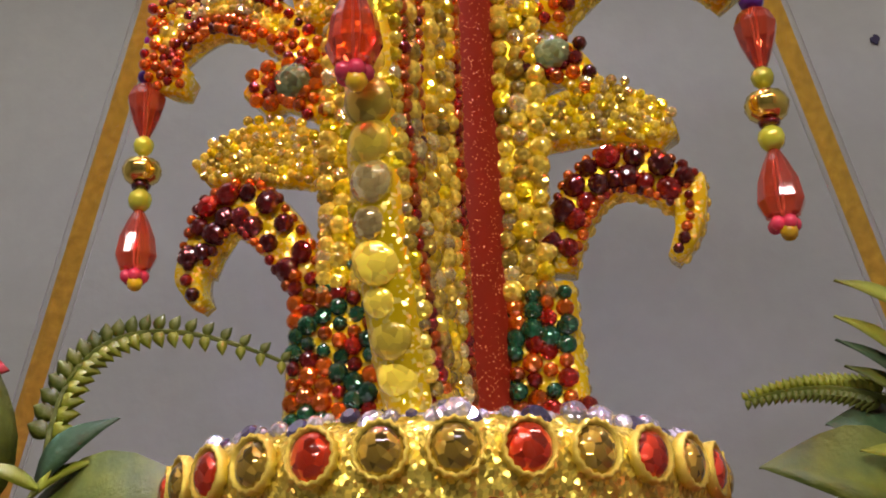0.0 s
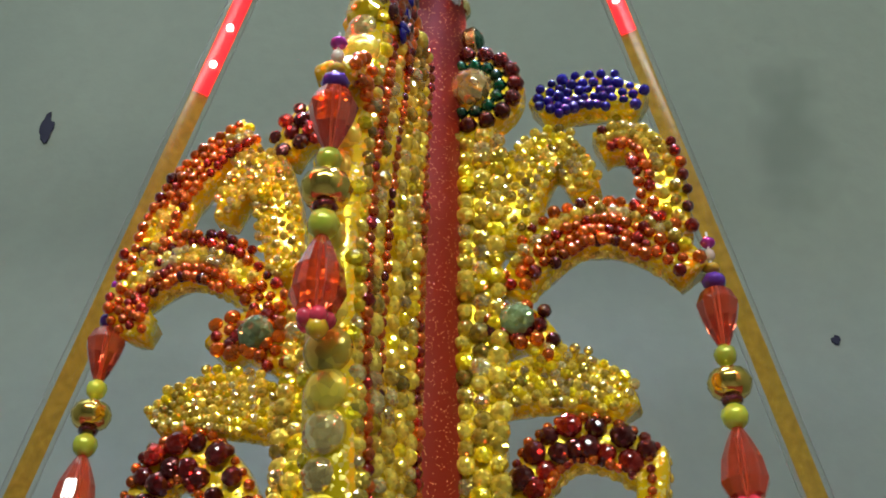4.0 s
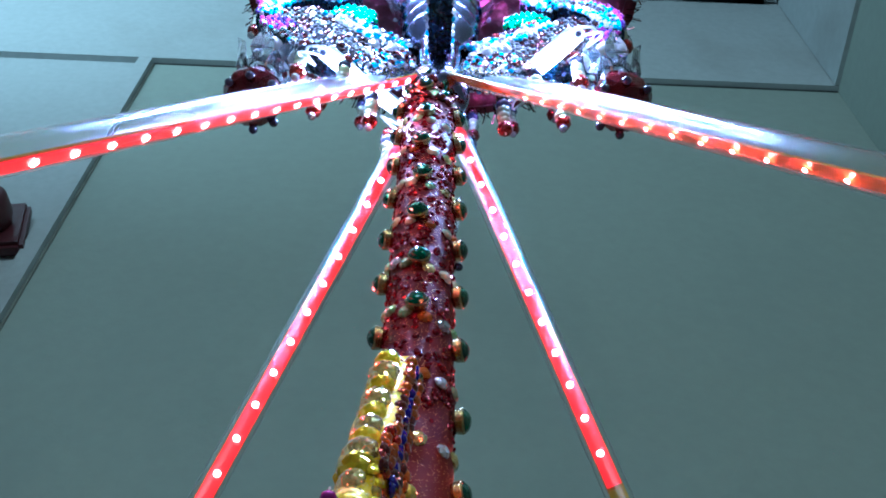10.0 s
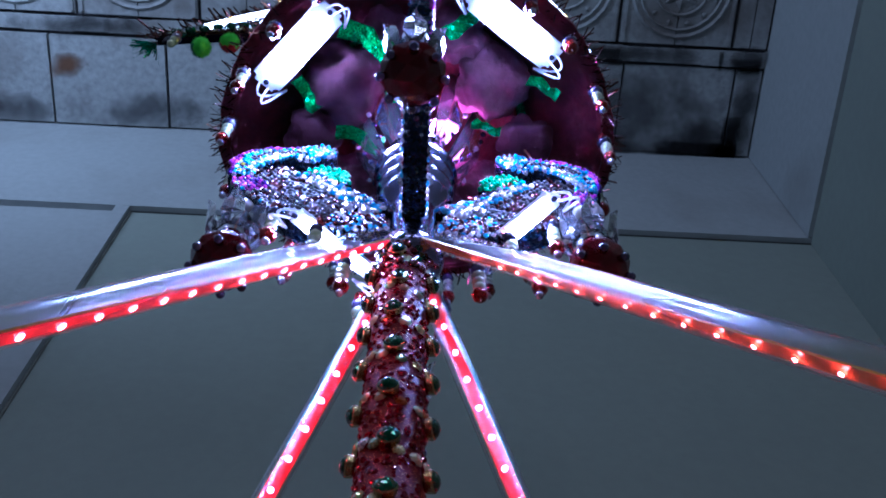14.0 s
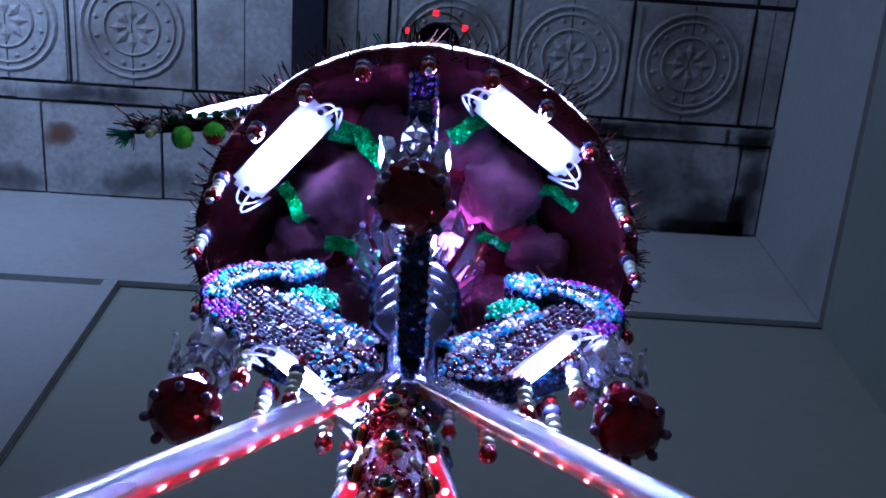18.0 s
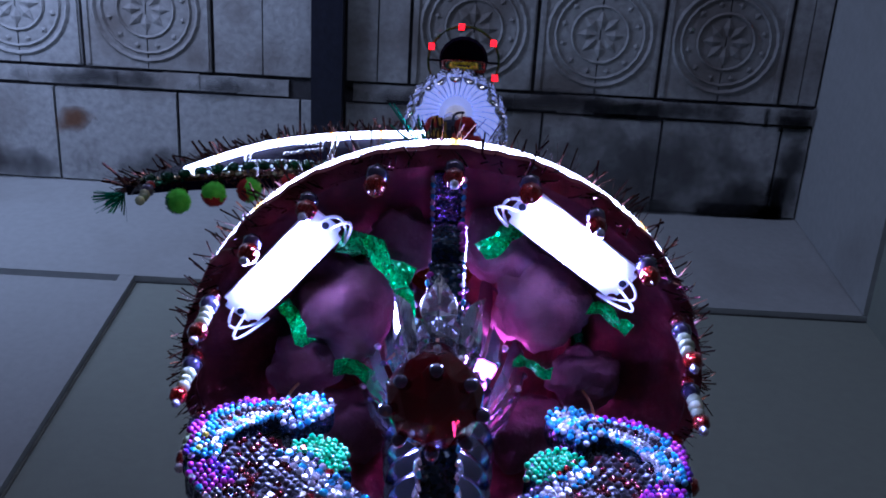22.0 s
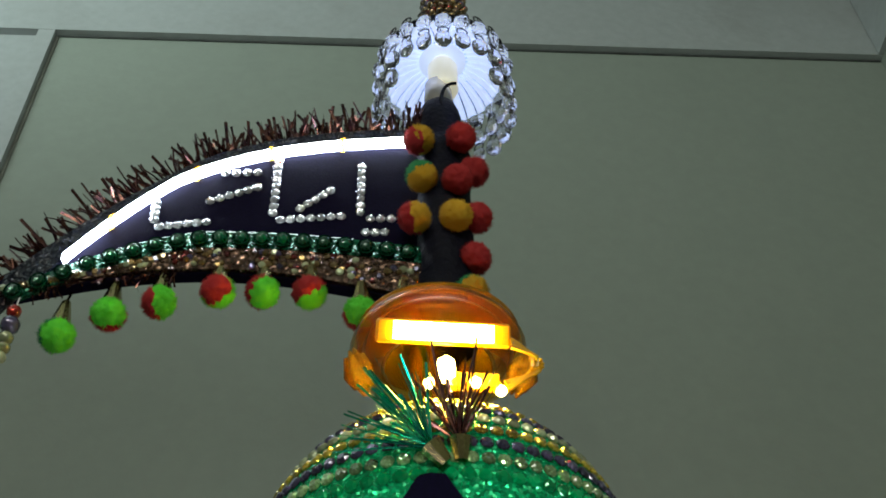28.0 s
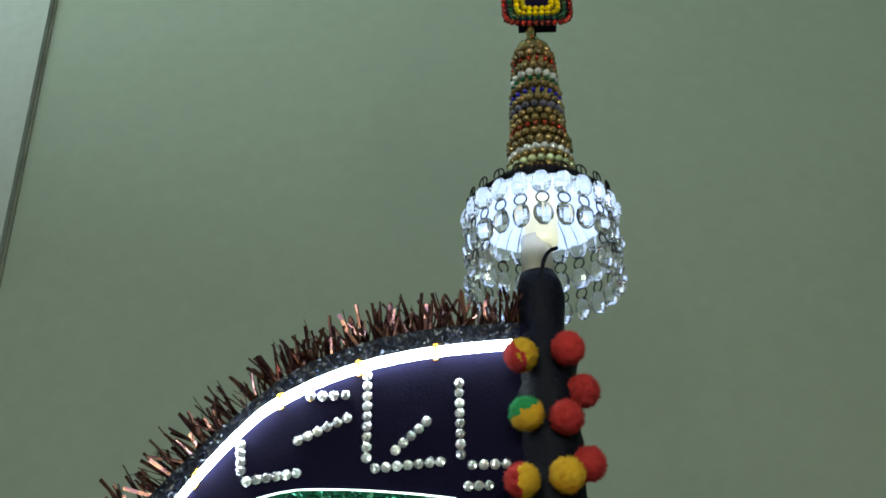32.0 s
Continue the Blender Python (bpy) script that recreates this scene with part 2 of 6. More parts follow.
for key, color, metal, rough in (
    ("b_orange", (0.78, 0.165, 0.005), 0.6, 0.05), ("b_red", (0.36, 0.014, 0.006), 0.55, 0.05), ("b_dark", (0.12, 0.006, 0.006), 0.5, 0.05),
    ("b_clear", (1.0, 0.79, 0.09), 0.6, 0.05), ("b_champagne", (1.0, 0.80, 0.30), 0.6, 0.04), ("b_lemon", (1.0, 0.84, 0.08), 0.35, 0.05), ("b_white", (0.72, 0.72, 0.78), 0.7, 0.08), ("b_green", (0.003, 0.085, 0.034), 0.4, 0.06),
    ("b_blue", (0.015, 0.008, 0.3), 0.35, 0.1), ("b_turq", (0.06, 0.34, 0.52), 0.4, 0.15), ("b_magenta", (0.5, 0.05, 0.45), 0.4, 0.15),
    ("b_gold", (1.0, 0.80, 0.01), 0.6, 0.06), ("b_pearl_green", (0.5, 0.6, 0.05), 0.25, 0.2), ("b_yellow", (0.9, 0.62, 0.02), 0.0, 0.25),
    ("b_purple", (0.1, 0.03, 0.3), 0.3, 0.12), ("b_pink", (0.75, 0.06, 0.12), 0.1, 0.2), ("b_pearl", (0.8, 0.74, 0.66), 0.0, 0.25),
    ("b_peridot", (0.3, 0.45, 0.2), 0.5, 0.06), ("b_pale", (0.40, 0.45, 0.27), 0.3, 0.2), ("b_emerald", (0.01, 0.4, 0.12), 0.4, 0.1), ("b_olive", (0.5, 0.39, 0.05), 0.6, 0.1), ("b_smoke", (0.08, 0.07, 0.13), 0.5, 0.15), ("b_jet", (0.010, 0.007, 0.012), 0.2, 0.4), ("b_bronze", (0.24, 0.16, 0.06), 0.7, 0.15),
    ("pom_red", (0.36, 0.016, 0.018), 0.0, 0.9), ("pom_green", (0.12, 0.62, 0.04), 0.0, 0.9), ("pom_yellow", (0.52, 0.30, 0.015), 0.0, 0.9), ("pom_dark", (0.02, 0.2, 0.06), 0.0, 0.9),
):
    M[key] = mat(key[2:] + "_bead" if key[0] == "b" else key[4:] + "_wool", color, rough, metal, random=0.45 if key[0] == "b" else 0.1, coat=0.8 if key[0] == "b" else 0.0, sparkle=CUT_SCALE.get(key, 0.0), tilt=TILT.get(key, 0.95), alpha_trans=GLASSY.get(key, 0.0), contrast=(0.8, 1.5))
M["glass_red"] = mat("red_cut_glass", (0.95, 0.13, 0.05), 0.03, 0.0, alpha_trans=0.86, ior=1.5, coat=0.6)
M["glass_dark_red"] = mat("deep_red_glass", (0.2, 0.006, 0.012), 0.05, 0.0, alpha_trans=0.6, ior=1.5, coat=0.3)

M["red_gel"] = mat("glowing_red_gel", (1.0, 0.012, 0.02), 0.35, glow=0.9)
M["amber_clear"] = mat("clear_amber_plastic", (0.88, 0.48, 0.05), 0.15, 0.0, alpha_trans=0.78, ior=1.12)
M["amber_glass"] = clear_plastic("thin_amber_shell", (0.90, 0.70, 0.26), 0.5)
M["gem_red"] = mat("red_cut_stone", (0.80, 0.06, 0.012), 0.06, 0.3, coat=0.8, sparkle=2.2, tilt=0.8, contrast=(0.35, 1.2), random=0.2)
M["gem_amber"] = mat("smoky_amber_stone", (0.62, 0.42, 0.05), 0.05, 0.5, coat=0.8, sparkle=2.6, tilt=0.9, contrast=(0.25, 1.4), random=0.2)
for key in ("navy_velvet", "black_tape", "red_glitter"):
    M[key].node_tree.nodes["Principled BSDF"].inputs["Specular IOR Level"].default_value = 0.12


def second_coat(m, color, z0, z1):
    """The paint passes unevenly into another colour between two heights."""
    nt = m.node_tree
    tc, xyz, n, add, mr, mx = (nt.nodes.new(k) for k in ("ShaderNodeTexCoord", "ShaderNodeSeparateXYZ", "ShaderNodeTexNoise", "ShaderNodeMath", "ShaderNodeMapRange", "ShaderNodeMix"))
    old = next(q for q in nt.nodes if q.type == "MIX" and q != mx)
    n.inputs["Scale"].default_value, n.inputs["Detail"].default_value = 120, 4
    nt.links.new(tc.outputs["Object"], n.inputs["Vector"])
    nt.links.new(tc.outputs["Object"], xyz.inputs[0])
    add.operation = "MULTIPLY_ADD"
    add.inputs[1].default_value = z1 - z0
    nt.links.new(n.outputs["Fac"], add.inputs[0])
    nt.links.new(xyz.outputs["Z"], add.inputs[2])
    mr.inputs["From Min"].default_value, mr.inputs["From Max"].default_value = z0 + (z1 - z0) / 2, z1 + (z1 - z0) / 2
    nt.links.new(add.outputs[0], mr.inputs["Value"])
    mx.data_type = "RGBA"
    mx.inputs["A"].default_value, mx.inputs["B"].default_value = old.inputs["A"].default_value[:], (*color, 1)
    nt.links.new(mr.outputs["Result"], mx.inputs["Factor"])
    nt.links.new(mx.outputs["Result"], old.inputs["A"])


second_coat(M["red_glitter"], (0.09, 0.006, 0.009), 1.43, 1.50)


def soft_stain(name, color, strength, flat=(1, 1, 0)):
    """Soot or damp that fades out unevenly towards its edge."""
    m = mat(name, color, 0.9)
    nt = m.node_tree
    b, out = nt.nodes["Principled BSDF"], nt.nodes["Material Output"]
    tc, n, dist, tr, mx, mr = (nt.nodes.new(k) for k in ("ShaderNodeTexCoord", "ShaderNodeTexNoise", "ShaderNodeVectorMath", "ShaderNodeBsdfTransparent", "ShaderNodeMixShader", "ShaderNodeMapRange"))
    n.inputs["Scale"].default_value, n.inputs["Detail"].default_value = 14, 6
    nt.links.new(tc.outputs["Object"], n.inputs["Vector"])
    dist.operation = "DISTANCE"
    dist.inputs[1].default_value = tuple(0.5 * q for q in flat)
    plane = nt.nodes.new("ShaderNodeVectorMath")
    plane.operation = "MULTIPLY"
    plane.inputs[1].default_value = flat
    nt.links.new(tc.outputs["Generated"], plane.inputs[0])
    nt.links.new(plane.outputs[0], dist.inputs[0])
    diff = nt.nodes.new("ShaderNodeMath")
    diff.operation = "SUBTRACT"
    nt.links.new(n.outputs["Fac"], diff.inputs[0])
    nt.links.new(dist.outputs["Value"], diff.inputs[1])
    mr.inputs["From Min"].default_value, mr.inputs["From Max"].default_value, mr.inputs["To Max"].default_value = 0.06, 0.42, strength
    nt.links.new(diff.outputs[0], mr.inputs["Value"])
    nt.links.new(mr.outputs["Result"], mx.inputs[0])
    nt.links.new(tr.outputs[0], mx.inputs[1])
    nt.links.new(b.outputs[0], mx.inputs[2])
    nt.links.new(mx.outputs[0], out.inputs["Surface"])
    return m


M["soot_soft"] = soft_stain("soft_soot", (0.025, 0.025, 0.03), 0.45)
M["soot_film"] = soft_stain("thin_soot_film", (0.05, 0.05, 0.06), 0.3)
M["damp_soft"] = soft_stain("soft_damp_mark", (0.16, 0.20, 0.19), 0.09, (1, 0, 1))
M["rust_soft"] = soft_stain("soft_rust", (0.2, 0.09, 0.04), 0.55)

# ---- mesh helpers ----


def mesh_of(name, bm, material, smooth=False):
    data = bpy.data.meshes.new(name)
    bmesh.ops.recalc_face_normals(bm, faces=bm.faces)
    bm.to_mesh(data)
    bm.free()
    data.materials.append(material)
    if smooth:
        for p in data.polygons:
            p.use_smooth = True
    return data


def part(name, bm, material, parent=None, label="", smooth=False):
    ob = new(name, mesh_of(name, bm, material, smooth))
    if parent:
        ob.parent = parent
    if label:
        ob["label"] = label
    return ob


def piece(name, data, parent, m):
    ob = new(name, data)
    ob.parent = parent
    ob.matrix_basis = m
    return ob


def thing(name, label, category, m=None, group="", kind=""):
    ob = new(name)
    ob.empty_display_size = 0.01
    if m is not None:
        ob.matrix_basis = m
    return tagged(ob, label, category, group, kind)


def box(bm, x0, x1, y0, y1, z0, z1):
    v = [bm.verts.new((x, y, z)) for x in (x0, x1) for y in (y0, y1) for z in (z0, z1)]
    for q in ((0, 1, 3, 2), (4, 6, 7, 5), (0, 4, 5, 1), (2, 3, 7, 6), (0, 2, 6, 4), (1, 5, 7, 3)):
        bm.faces.new([v[i] for i in q])
    return v


def lathe(bm, profile, seg=16, centre=(0, 0, 0), wave=None, closed=False):
    rings = []
    for r, z in profile:
        ring = []
        for k in range(seg):
            a = 2 * math.pi * k / seg
            rr = max(r, 1e-5) * (wave(a, z) if wave else 1)
            ring.append(bm.verts.new((centre[0] + rr * math.cos(a), centre[1] + rr * math.sin(a), centre[2] + z)))
        rings.append(ring)
    for a, b in zip(rings, rings[1:]):
        for k in range(seg):
            bm.faces.new((a[k], a[(k + 1) % seg], b[(k + 1) % seg], b[k]))
    if closed:
        for k in range(seg):
            bm.faces.new((rings[-1][k], rings[-1][(k + 1) % seg], rings[0][(k + 1) % seg], rings[0][k]))
    else:
        bm.faces.new(rings[0][::-1])
        bm.faces.new(rings[-1])


def tube(bm, pts, radius, seg=6):
    pts = [Vector(p) for p in pts]
    rings = []
    for i, p in enumerate(pts):
        d = (pts[min(i + 1, len(pts) - 1)] - pts[max(i - 1, 0)]).normalized()
        a = d.orthogonal().normalized() if abs(d.z) < 0.9 else Vector((1, 0, 0))
        a = (a - d * a.dot(d)).normalized()
        b = d.cross(a)
        r = radius(i / (len(pts) - 1)) if callable(radius) else radius
        rings.append([bm.verts.new(p + (a * math.cos(t) + b * math.sin(t)) * r) for t in (2 * math.pi * k / seg for k in range(seg))])
    for a, b in zip(rings, rings[1:]):
        for k in range(seg):
            bm.faces.new((a[k], a[(k + 1) % seg], b[(k + 1) % seg], b[k]))
    bm.faces.new(rings[0][::-1])
    bm.faces.new(rings[-1])


def curve(p0, mid, p2, n=12):
    """Points on a parabola that runs from p0 through mid to p2."""
    p0, mid, p2 = Vector(p0), Vector(mid), Vector(p2)
    c = mid * 2 - (p0 + p2) / 2
    return [p0 * (1 - t) ** 2 + c * (2 * t * (1 - t)) + p2 * t * t for t in (k / (n - 1) for k in range(n))]


def gem_mesh(name, material, seg=8, facets=((1.0, 0.0), (0.96, 0.25), (0.55, 0.62))):
    """A cut stone with a flat table, radius 1, on the plane z = 0."""
    bm = bmesh.new()
    rings = []
    for n, (r, z) in enumerate(facets):
        rings.append([bm.verts.new((r * math.cos(2 * math.pi * (k + 0.5 * n) / seg), r * math.sin(2 * math.pi * (k + 0.5 * n) / seg), z)) for k in range(seg)])
    for a, b in zip(rings, rings[1:]):
        for k in range(seg):
            bm.faces.new((a[k], a[(k + 1) % seg], b[k]))
            bm.faces.new((a[(k + 1) % seg], b[(k + 1) % seg], b[k]))
    bm.faces.new(rings[-1])
    return mesh_of(name, bm, material)


def ball_mesh(name, material, u=8, v=6, smooth=True, squash=1.0):
    bm = bmesh.new()
    bmesh.ops.create_uvsphere(bm, u_segments=u, v_segments=v, radius=1)
    for w in bm.verts:
        w.co.z *= squash
    return mesh_of(name, bm, material, smooth)


GEM = {k: gem_mesh(k[2:] + "_stone", M[k]) for k in M if k.startswith("b_")}
CUT = {k: mesh_of(k[2:] + "_cut_bead", (lambda b: (bmesh.ops.create_icosphere(b, subdivisions=2, radius=1), b)[1])(bmesh.new()), M[k]) for k in ("b_clear", "b_gold", "b_champagne", "b_white", "b_olive")}
BALL = {k: ball_mesh(k[2:] + "_round_bead", M[k]) for k in M if k.startswith("b_")}


def out_of(place, normal, size, spin=0.0, flat=1.0):
    """The pose of a stone of that radius that sits at place and points along normal."""
    q = Vector(normal).normalized().to_track_quat("Z", "Y").to_matrix().to_4x4()
    return Matrix.Translation(place) @ q @ Matrix.Rotation(spin, 4, "Z") @ Matrix.Diagonal((size, size, size * flat, 1))


R = random.Random(7)

# ---- the room ----
CEIL, BACK, RIGHT, LEFT, FRONT = 3.9, 0.703, 0.838, -2.6, -2.8
LEDGE, JOINT, STRIP, PANEL = 3.412, -0.592, -0.620, 0.717


def slab(name, label, category, x0, x1, y0, y1, z0, z1, material):
    bm = bmesh.new()
    box(bm, x0, x1, y0, y1, z0, z1)
    return tagged(part(name, bm, material), label, category, kind="structure")


slab("floor", "plain grey cement floor of the room", "floor", LEFT - 0.2, RIGHT + 0.2, FRONT - 0.2, BACK + 0.3, -0.1, 0.0, M["floor"])
slab("wall_back", "pale green painted plaster panel behind the standard", "wall", JOINT - 0.01, RIGHT + 0.2, PANEL, PANEL + 0.2, 0.0, LEDGE + 0.01, M["wall"])
# side lamp's brightening of this panel is put into its paler plaster colour
slab("wall_back_recess", "plaster panel beside the narrow strip, coloured paler as if side-lit", "wall", LEFT - 0.2, STRIP + 0.01, PANEL, PANEL + 0.2, 0.0, LEDGE + 0.01, M["plaster"])
slab("wall_strip", "narrow plaster strip between two wall panels", "wall", STRIP, JOINT, BACK, PANEL + 0.01, 0.0, LEDGE - 0.001, M["plaster"])
slab("wall_back_upper", "whitewashed plaster beam above the panels", "wall", LEFT - 0.2, RIGHT + 0.2, BACK, BACK + 0.2, LEDGE, CEIL + 0.01, M["plaster"])
slab("wall_right", "green-grey painted side panel", "wall", RIGHT + 0.010, RIGHT + 0.2, FRONT, PANEL - 0.001, 0.0, LEDGE + 0.01, M["wall"])
slab("wall_right_upper", "whitewashed plaster beam above the side panel", "wall", RIGHT, RIGHT + 0.2, FRONT, BACK - 0.002, LEDGE, CEIL + 0.01, M["plaster"])
slab("wall_left", "pale plaster side wall", "wall", LEFT - 0.2, LEFT, FRONT, BACK + 0.04, 0.0, CEIL - 0.002, M["plaster"])
slab("wall_front", "pale plaster wall behind the viewer", "wall", LEFT - 0.2, RIGHT + 0.2, FRONT - 0.2, FRONT - 0.002, 0.0, CEIL - 0.002, M["plaster"])


def rosette(bm, cx, cy, z, r):
    """A ring and an eight-petalled flower in low relief, hanging down from height z."""
    for r0, r1, d in ((0.95, 0.86, 0.005), (0.8, 0.74, 0.004), (0.52, 0.46, 0.004)):
        seg = 24
        loops = [[bm.verts.new((cx + q * r * math.cos(2 * math.pi * k / seg), cy + q * r * math.sin(2 * math.pi * k / seg), zz)) for k in range(seg)] for q, zz in ((r0, z), ((r0 + r1) / 2, z - d), (r1, z))]
        for a, b in zip(loops, loops[1:]):
            for k in range(seg):
                bm.faces.new((a[k], a[(k + 1) % seg], b[(k + 1) % seg], b[k]))
    for k in range(8):
        a = 2 * math.pi * k / 8
        c, s = math.cos(a), math.sin(a)
        tip, base = (cx + 0.42 * r * c, cy + 0.42 * r * s), (cx + 0.08 * r * c, cy + 0.08 * r * s)
        mx, my = cx + 0.25 * r * c, cy + 0.25 * r * s
        w = 0.09 * r
        v = [bm.verts.new((*base, z)), bm.verts.new((mx - s * w, my + c * w, z)), bm.verts.new((*tip, z)), bm.verts.new((mx + s * w, my - c * w, z)), bm.verts.new((mx, my, z - 0.006))]
        for i in range(4):
            bm.faces.new((v[i], v[(i + 1) % 4], v[4]))
    for k in range(12):
        a = 2 * math.pi * (k + 0.5) / 12
        px_, py_ = cx + 0.66 * r * math.cos(a), cy + 0.66 * r * math.sin(a)
        v = [bm.verts.new((px_ + 0.06 * r * math.cos(a + b), py_ + 0.06 * r * math.sin(a + b), z)) for b in (0, math.pi / 2, math.pi, -math.pi / 2)] + [bm.verts.new((px_, py_, z - 0.004))]
        for i in range(4):
            bm.faces.new((v[i], v[(i + 1) % 4], v[4]))


def build_ceiling():
    """Plaster margin along the walls, rows of clay tiles, the inner rows stamped with rosettes."""
    bm = bmesh.new()
    box(bm, LEFT - 0.2, RIGHT + 0.2, FRONT - 0.2, BACK + 0.3, CEIL + 0.012, CEIL + 0.1)
    ob = part("ceiling", bm, M["joint"])
    tagged(ob, "tiled ceiling with rosette tiles and sooty joints", "ceiling", kind="structure")
    data = ob.data
    data.materials.append(M["tile"])
    data.materials.append(M["plaster"])
    bm = bmesh.new()
    bm.from_mesh(data)
    mark = len(bm.faces)
    rr = random.Random(3)

    def tiles(x_from, x_to, w, y0, y1, relief):
        x = x_from
        while x < x_to - 0.02:
            x2 = min(x + w, x_to)
            sag = rr.uniform(-0.003, 0.003)
            if relief:
                for a_, b_ in ((x + 0.004, (x + x2) / 2 - 0.0015), ((x + x2) / 2 + 0.0015, x2 - 0.004)):
                    box(bm, a_, b_, y0 + 0.004, y1 - 0.004, CEIL + sag + rr.uniform(-0.001, 0.001), CEIL + 0.011)
            else:
                box(bm, x + 0.003, x2 - 0.003, y0 + 0.004, y1 - 0.004, CEIL + sag, CEIL + 0.011)
            if relief and x2 - x > w - 0.01:
                rosette(bm, (x + x2) / 2, (y0 + y1) / 2, CEIL + sag - 0.001, min(w, y1 - y0) * 0.46)
                for e in ((x + 0.008, x + 0.016), (x2 - 0.016, x2 - 0.008)):
                    box(bm, e[0], e[1], y0 + 0.01, y1 - 0.01, CEIL + sag - 0.004, CEIL + sag + 0.001)
            x = x2

    # the row along the back wall is plain; the rest carry rosettes
    tiles(-2.574, -0.306, 0.28, 0.475, BACK - 0.001, False)
    tiles(-0.232, -0.055, 0.28, 0.475, BACK - 0.001, False)
    tiles(-0.055, RIGHT - 0.002, 0.2745, 0.475, BACK - 0.001, False)
    for k in range(11):
        y1 = 0.428 - 0.282 * k
        tiles(-2.56, -0.306, 0.29, y1 - 0.278, y1, True)
        tiles(-0.232, -0.088, 0.28, y1 - 0.278, y1, True)
        tiles(-0.088, RIGHT - 0.002, 0.279, y1 - 0.278, y1, True)
    for f in bm.faces[mark:]:
        f.material_index = 1
    mark = len(bm.faces)
    # rough mortar bed between the plain row and the rosettes
    x = LEFT
    while x < RIGHT:
        x2 = min(RIGHT, x + rr.uniform(0.05, 0.12))
        if x2 < -0.31 or x > -0.23:
            box(bm, x, x2, 0.430 + rr.uniform(0, 0.006), 0.473 - rr.uniform(0, 0.008), CEIL + rr.uniform(0.0, 0.005), CEIL + 0.011)
        x = x2
    bm.faces.ensure_lookup_table()
    for f in bm.faces[mark:]:
        f.material_index = 1
    bm.to_mesh(data)
    bm.free()


build_ceiling()
slab("ceiling_girder", "dark painted steel girder under the tiles", "girder", -0.303, -0.235, FRONT, BACK + 0.001, CEIL - 0.05, CEIL + 0.01, M["girder"])
# thin dark strip deepens the soffit's shadow by colour
slab("cornice_shadow_line", "dark strip painted as shadow under the plaster beam", "trim", JOINT + 0.002, RIGHT + 0.008, PANEL - 0.003, PANEL - 0.0005, LEDGE - 0.004, LEDGE - 0.001, M["ledge"])


def stain(name, label, x, y, z, rx, rz, material, seed, along="y"):
    rr = random.Random(seed)
    bm = bmesh.new()
    loop = []
    for k in range(18):
        a = 2 * math.pi * k / 18
        q = rr.uniform(0.6, 1.05)
        if along == "y":
            loop.append(bm.verts.new((x + q * rx * math.cos(a), y, z + q * rz * math.sin(a))))
        else:
            loop.append(bm.verts.new((x + q * rx * math.cos(a), y + q * rz * math.sin(a), z)))
    f = bm.faces.new(loop)
    r = bmesh.ops.extrude_face_region(bm, geom=[f])
    for v in r["geom"]:
        if isinstance(v, bmesh.types.BMVert):
            v.co += Vector((0, -0.0015, 0)) if along == "y" else Vector((0, 0, -0.0015))
    return tagged(part(name, bm, material), label, "stain", kind="structure")


# dark upright strip stands for the shadow where the panel steps back
slab("wall_joint", "dark strip painted as shadow in the vertical joint beside the green panel", "trim", JOINT + 0.0005, JOINT + 0.005, PANEL - 0.003, PANEL - 0.0005, 0.0, LEDGE - 0.006, M["wall_joint"])
stain("wall_chip", "dark elongated chip in the wall paint", -0.430, PANEL - 0.001, 2.063, 0.008, 0.024, M["soot"], 2)
stain("wall_chip", "small dark chip in the wall paint", 0.396, PANEL - 0.001, 1.806, 0.005, 0.006, M["soot"], 5)


def patch(name, label, place, size, material, on="ceiling"):
    """A thin soft-edged mark lying on the ceiling or on the back wall."""
    w, h = size[0] / 2, size[1] / 2
    bm = bmesh.new()
    if on == "ceiling":
        box(bm, -w, w, -h, h, -0.0004, 0.0)
    else:
        box(bm, -w, w, -0.0004, 0.0, -h, h)
    ob = part(name, bm, M[material])
    ob.location = place
    return tagged(ob, label, "stain", kind="structure")


patch("rust_stain", "brown rust stain on a ceiling tile", (-0.852, 0.557, CEIL - 0.0045), (0.11, 0.075), "rust_soft")
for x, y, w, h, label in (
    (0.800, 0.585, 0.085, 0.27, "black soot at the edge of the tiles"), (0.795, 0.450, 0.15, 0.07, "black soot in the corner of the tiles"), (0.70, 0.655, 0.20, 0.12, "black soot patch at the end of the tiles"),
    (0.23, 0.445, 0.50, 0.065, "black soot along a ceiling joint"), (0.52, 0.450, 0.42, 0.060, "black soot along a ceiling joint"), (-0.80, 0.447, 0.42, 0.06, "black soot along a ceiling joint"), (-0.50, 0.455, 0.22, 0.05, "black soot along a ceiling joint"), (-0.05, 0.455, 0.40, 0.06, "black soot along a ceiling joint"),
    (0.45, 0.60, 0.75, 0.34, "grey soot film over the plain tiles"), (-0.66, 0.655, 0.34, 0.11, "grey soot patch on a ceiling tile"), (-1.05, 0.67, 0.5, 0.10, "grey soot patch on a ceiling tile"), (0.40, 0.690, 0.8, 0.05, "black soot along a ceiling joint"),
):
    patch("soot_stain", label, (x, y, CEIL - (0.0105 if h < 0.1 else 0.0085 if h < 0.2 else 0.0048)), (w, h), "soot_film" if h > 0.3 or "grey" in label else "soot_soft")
patch("damp_stain", "faint grey damp mark running down the wall", (0.40, PANEL - 0.0012, 2.09), (0.12, 0.36), "damp_soft", "wall")

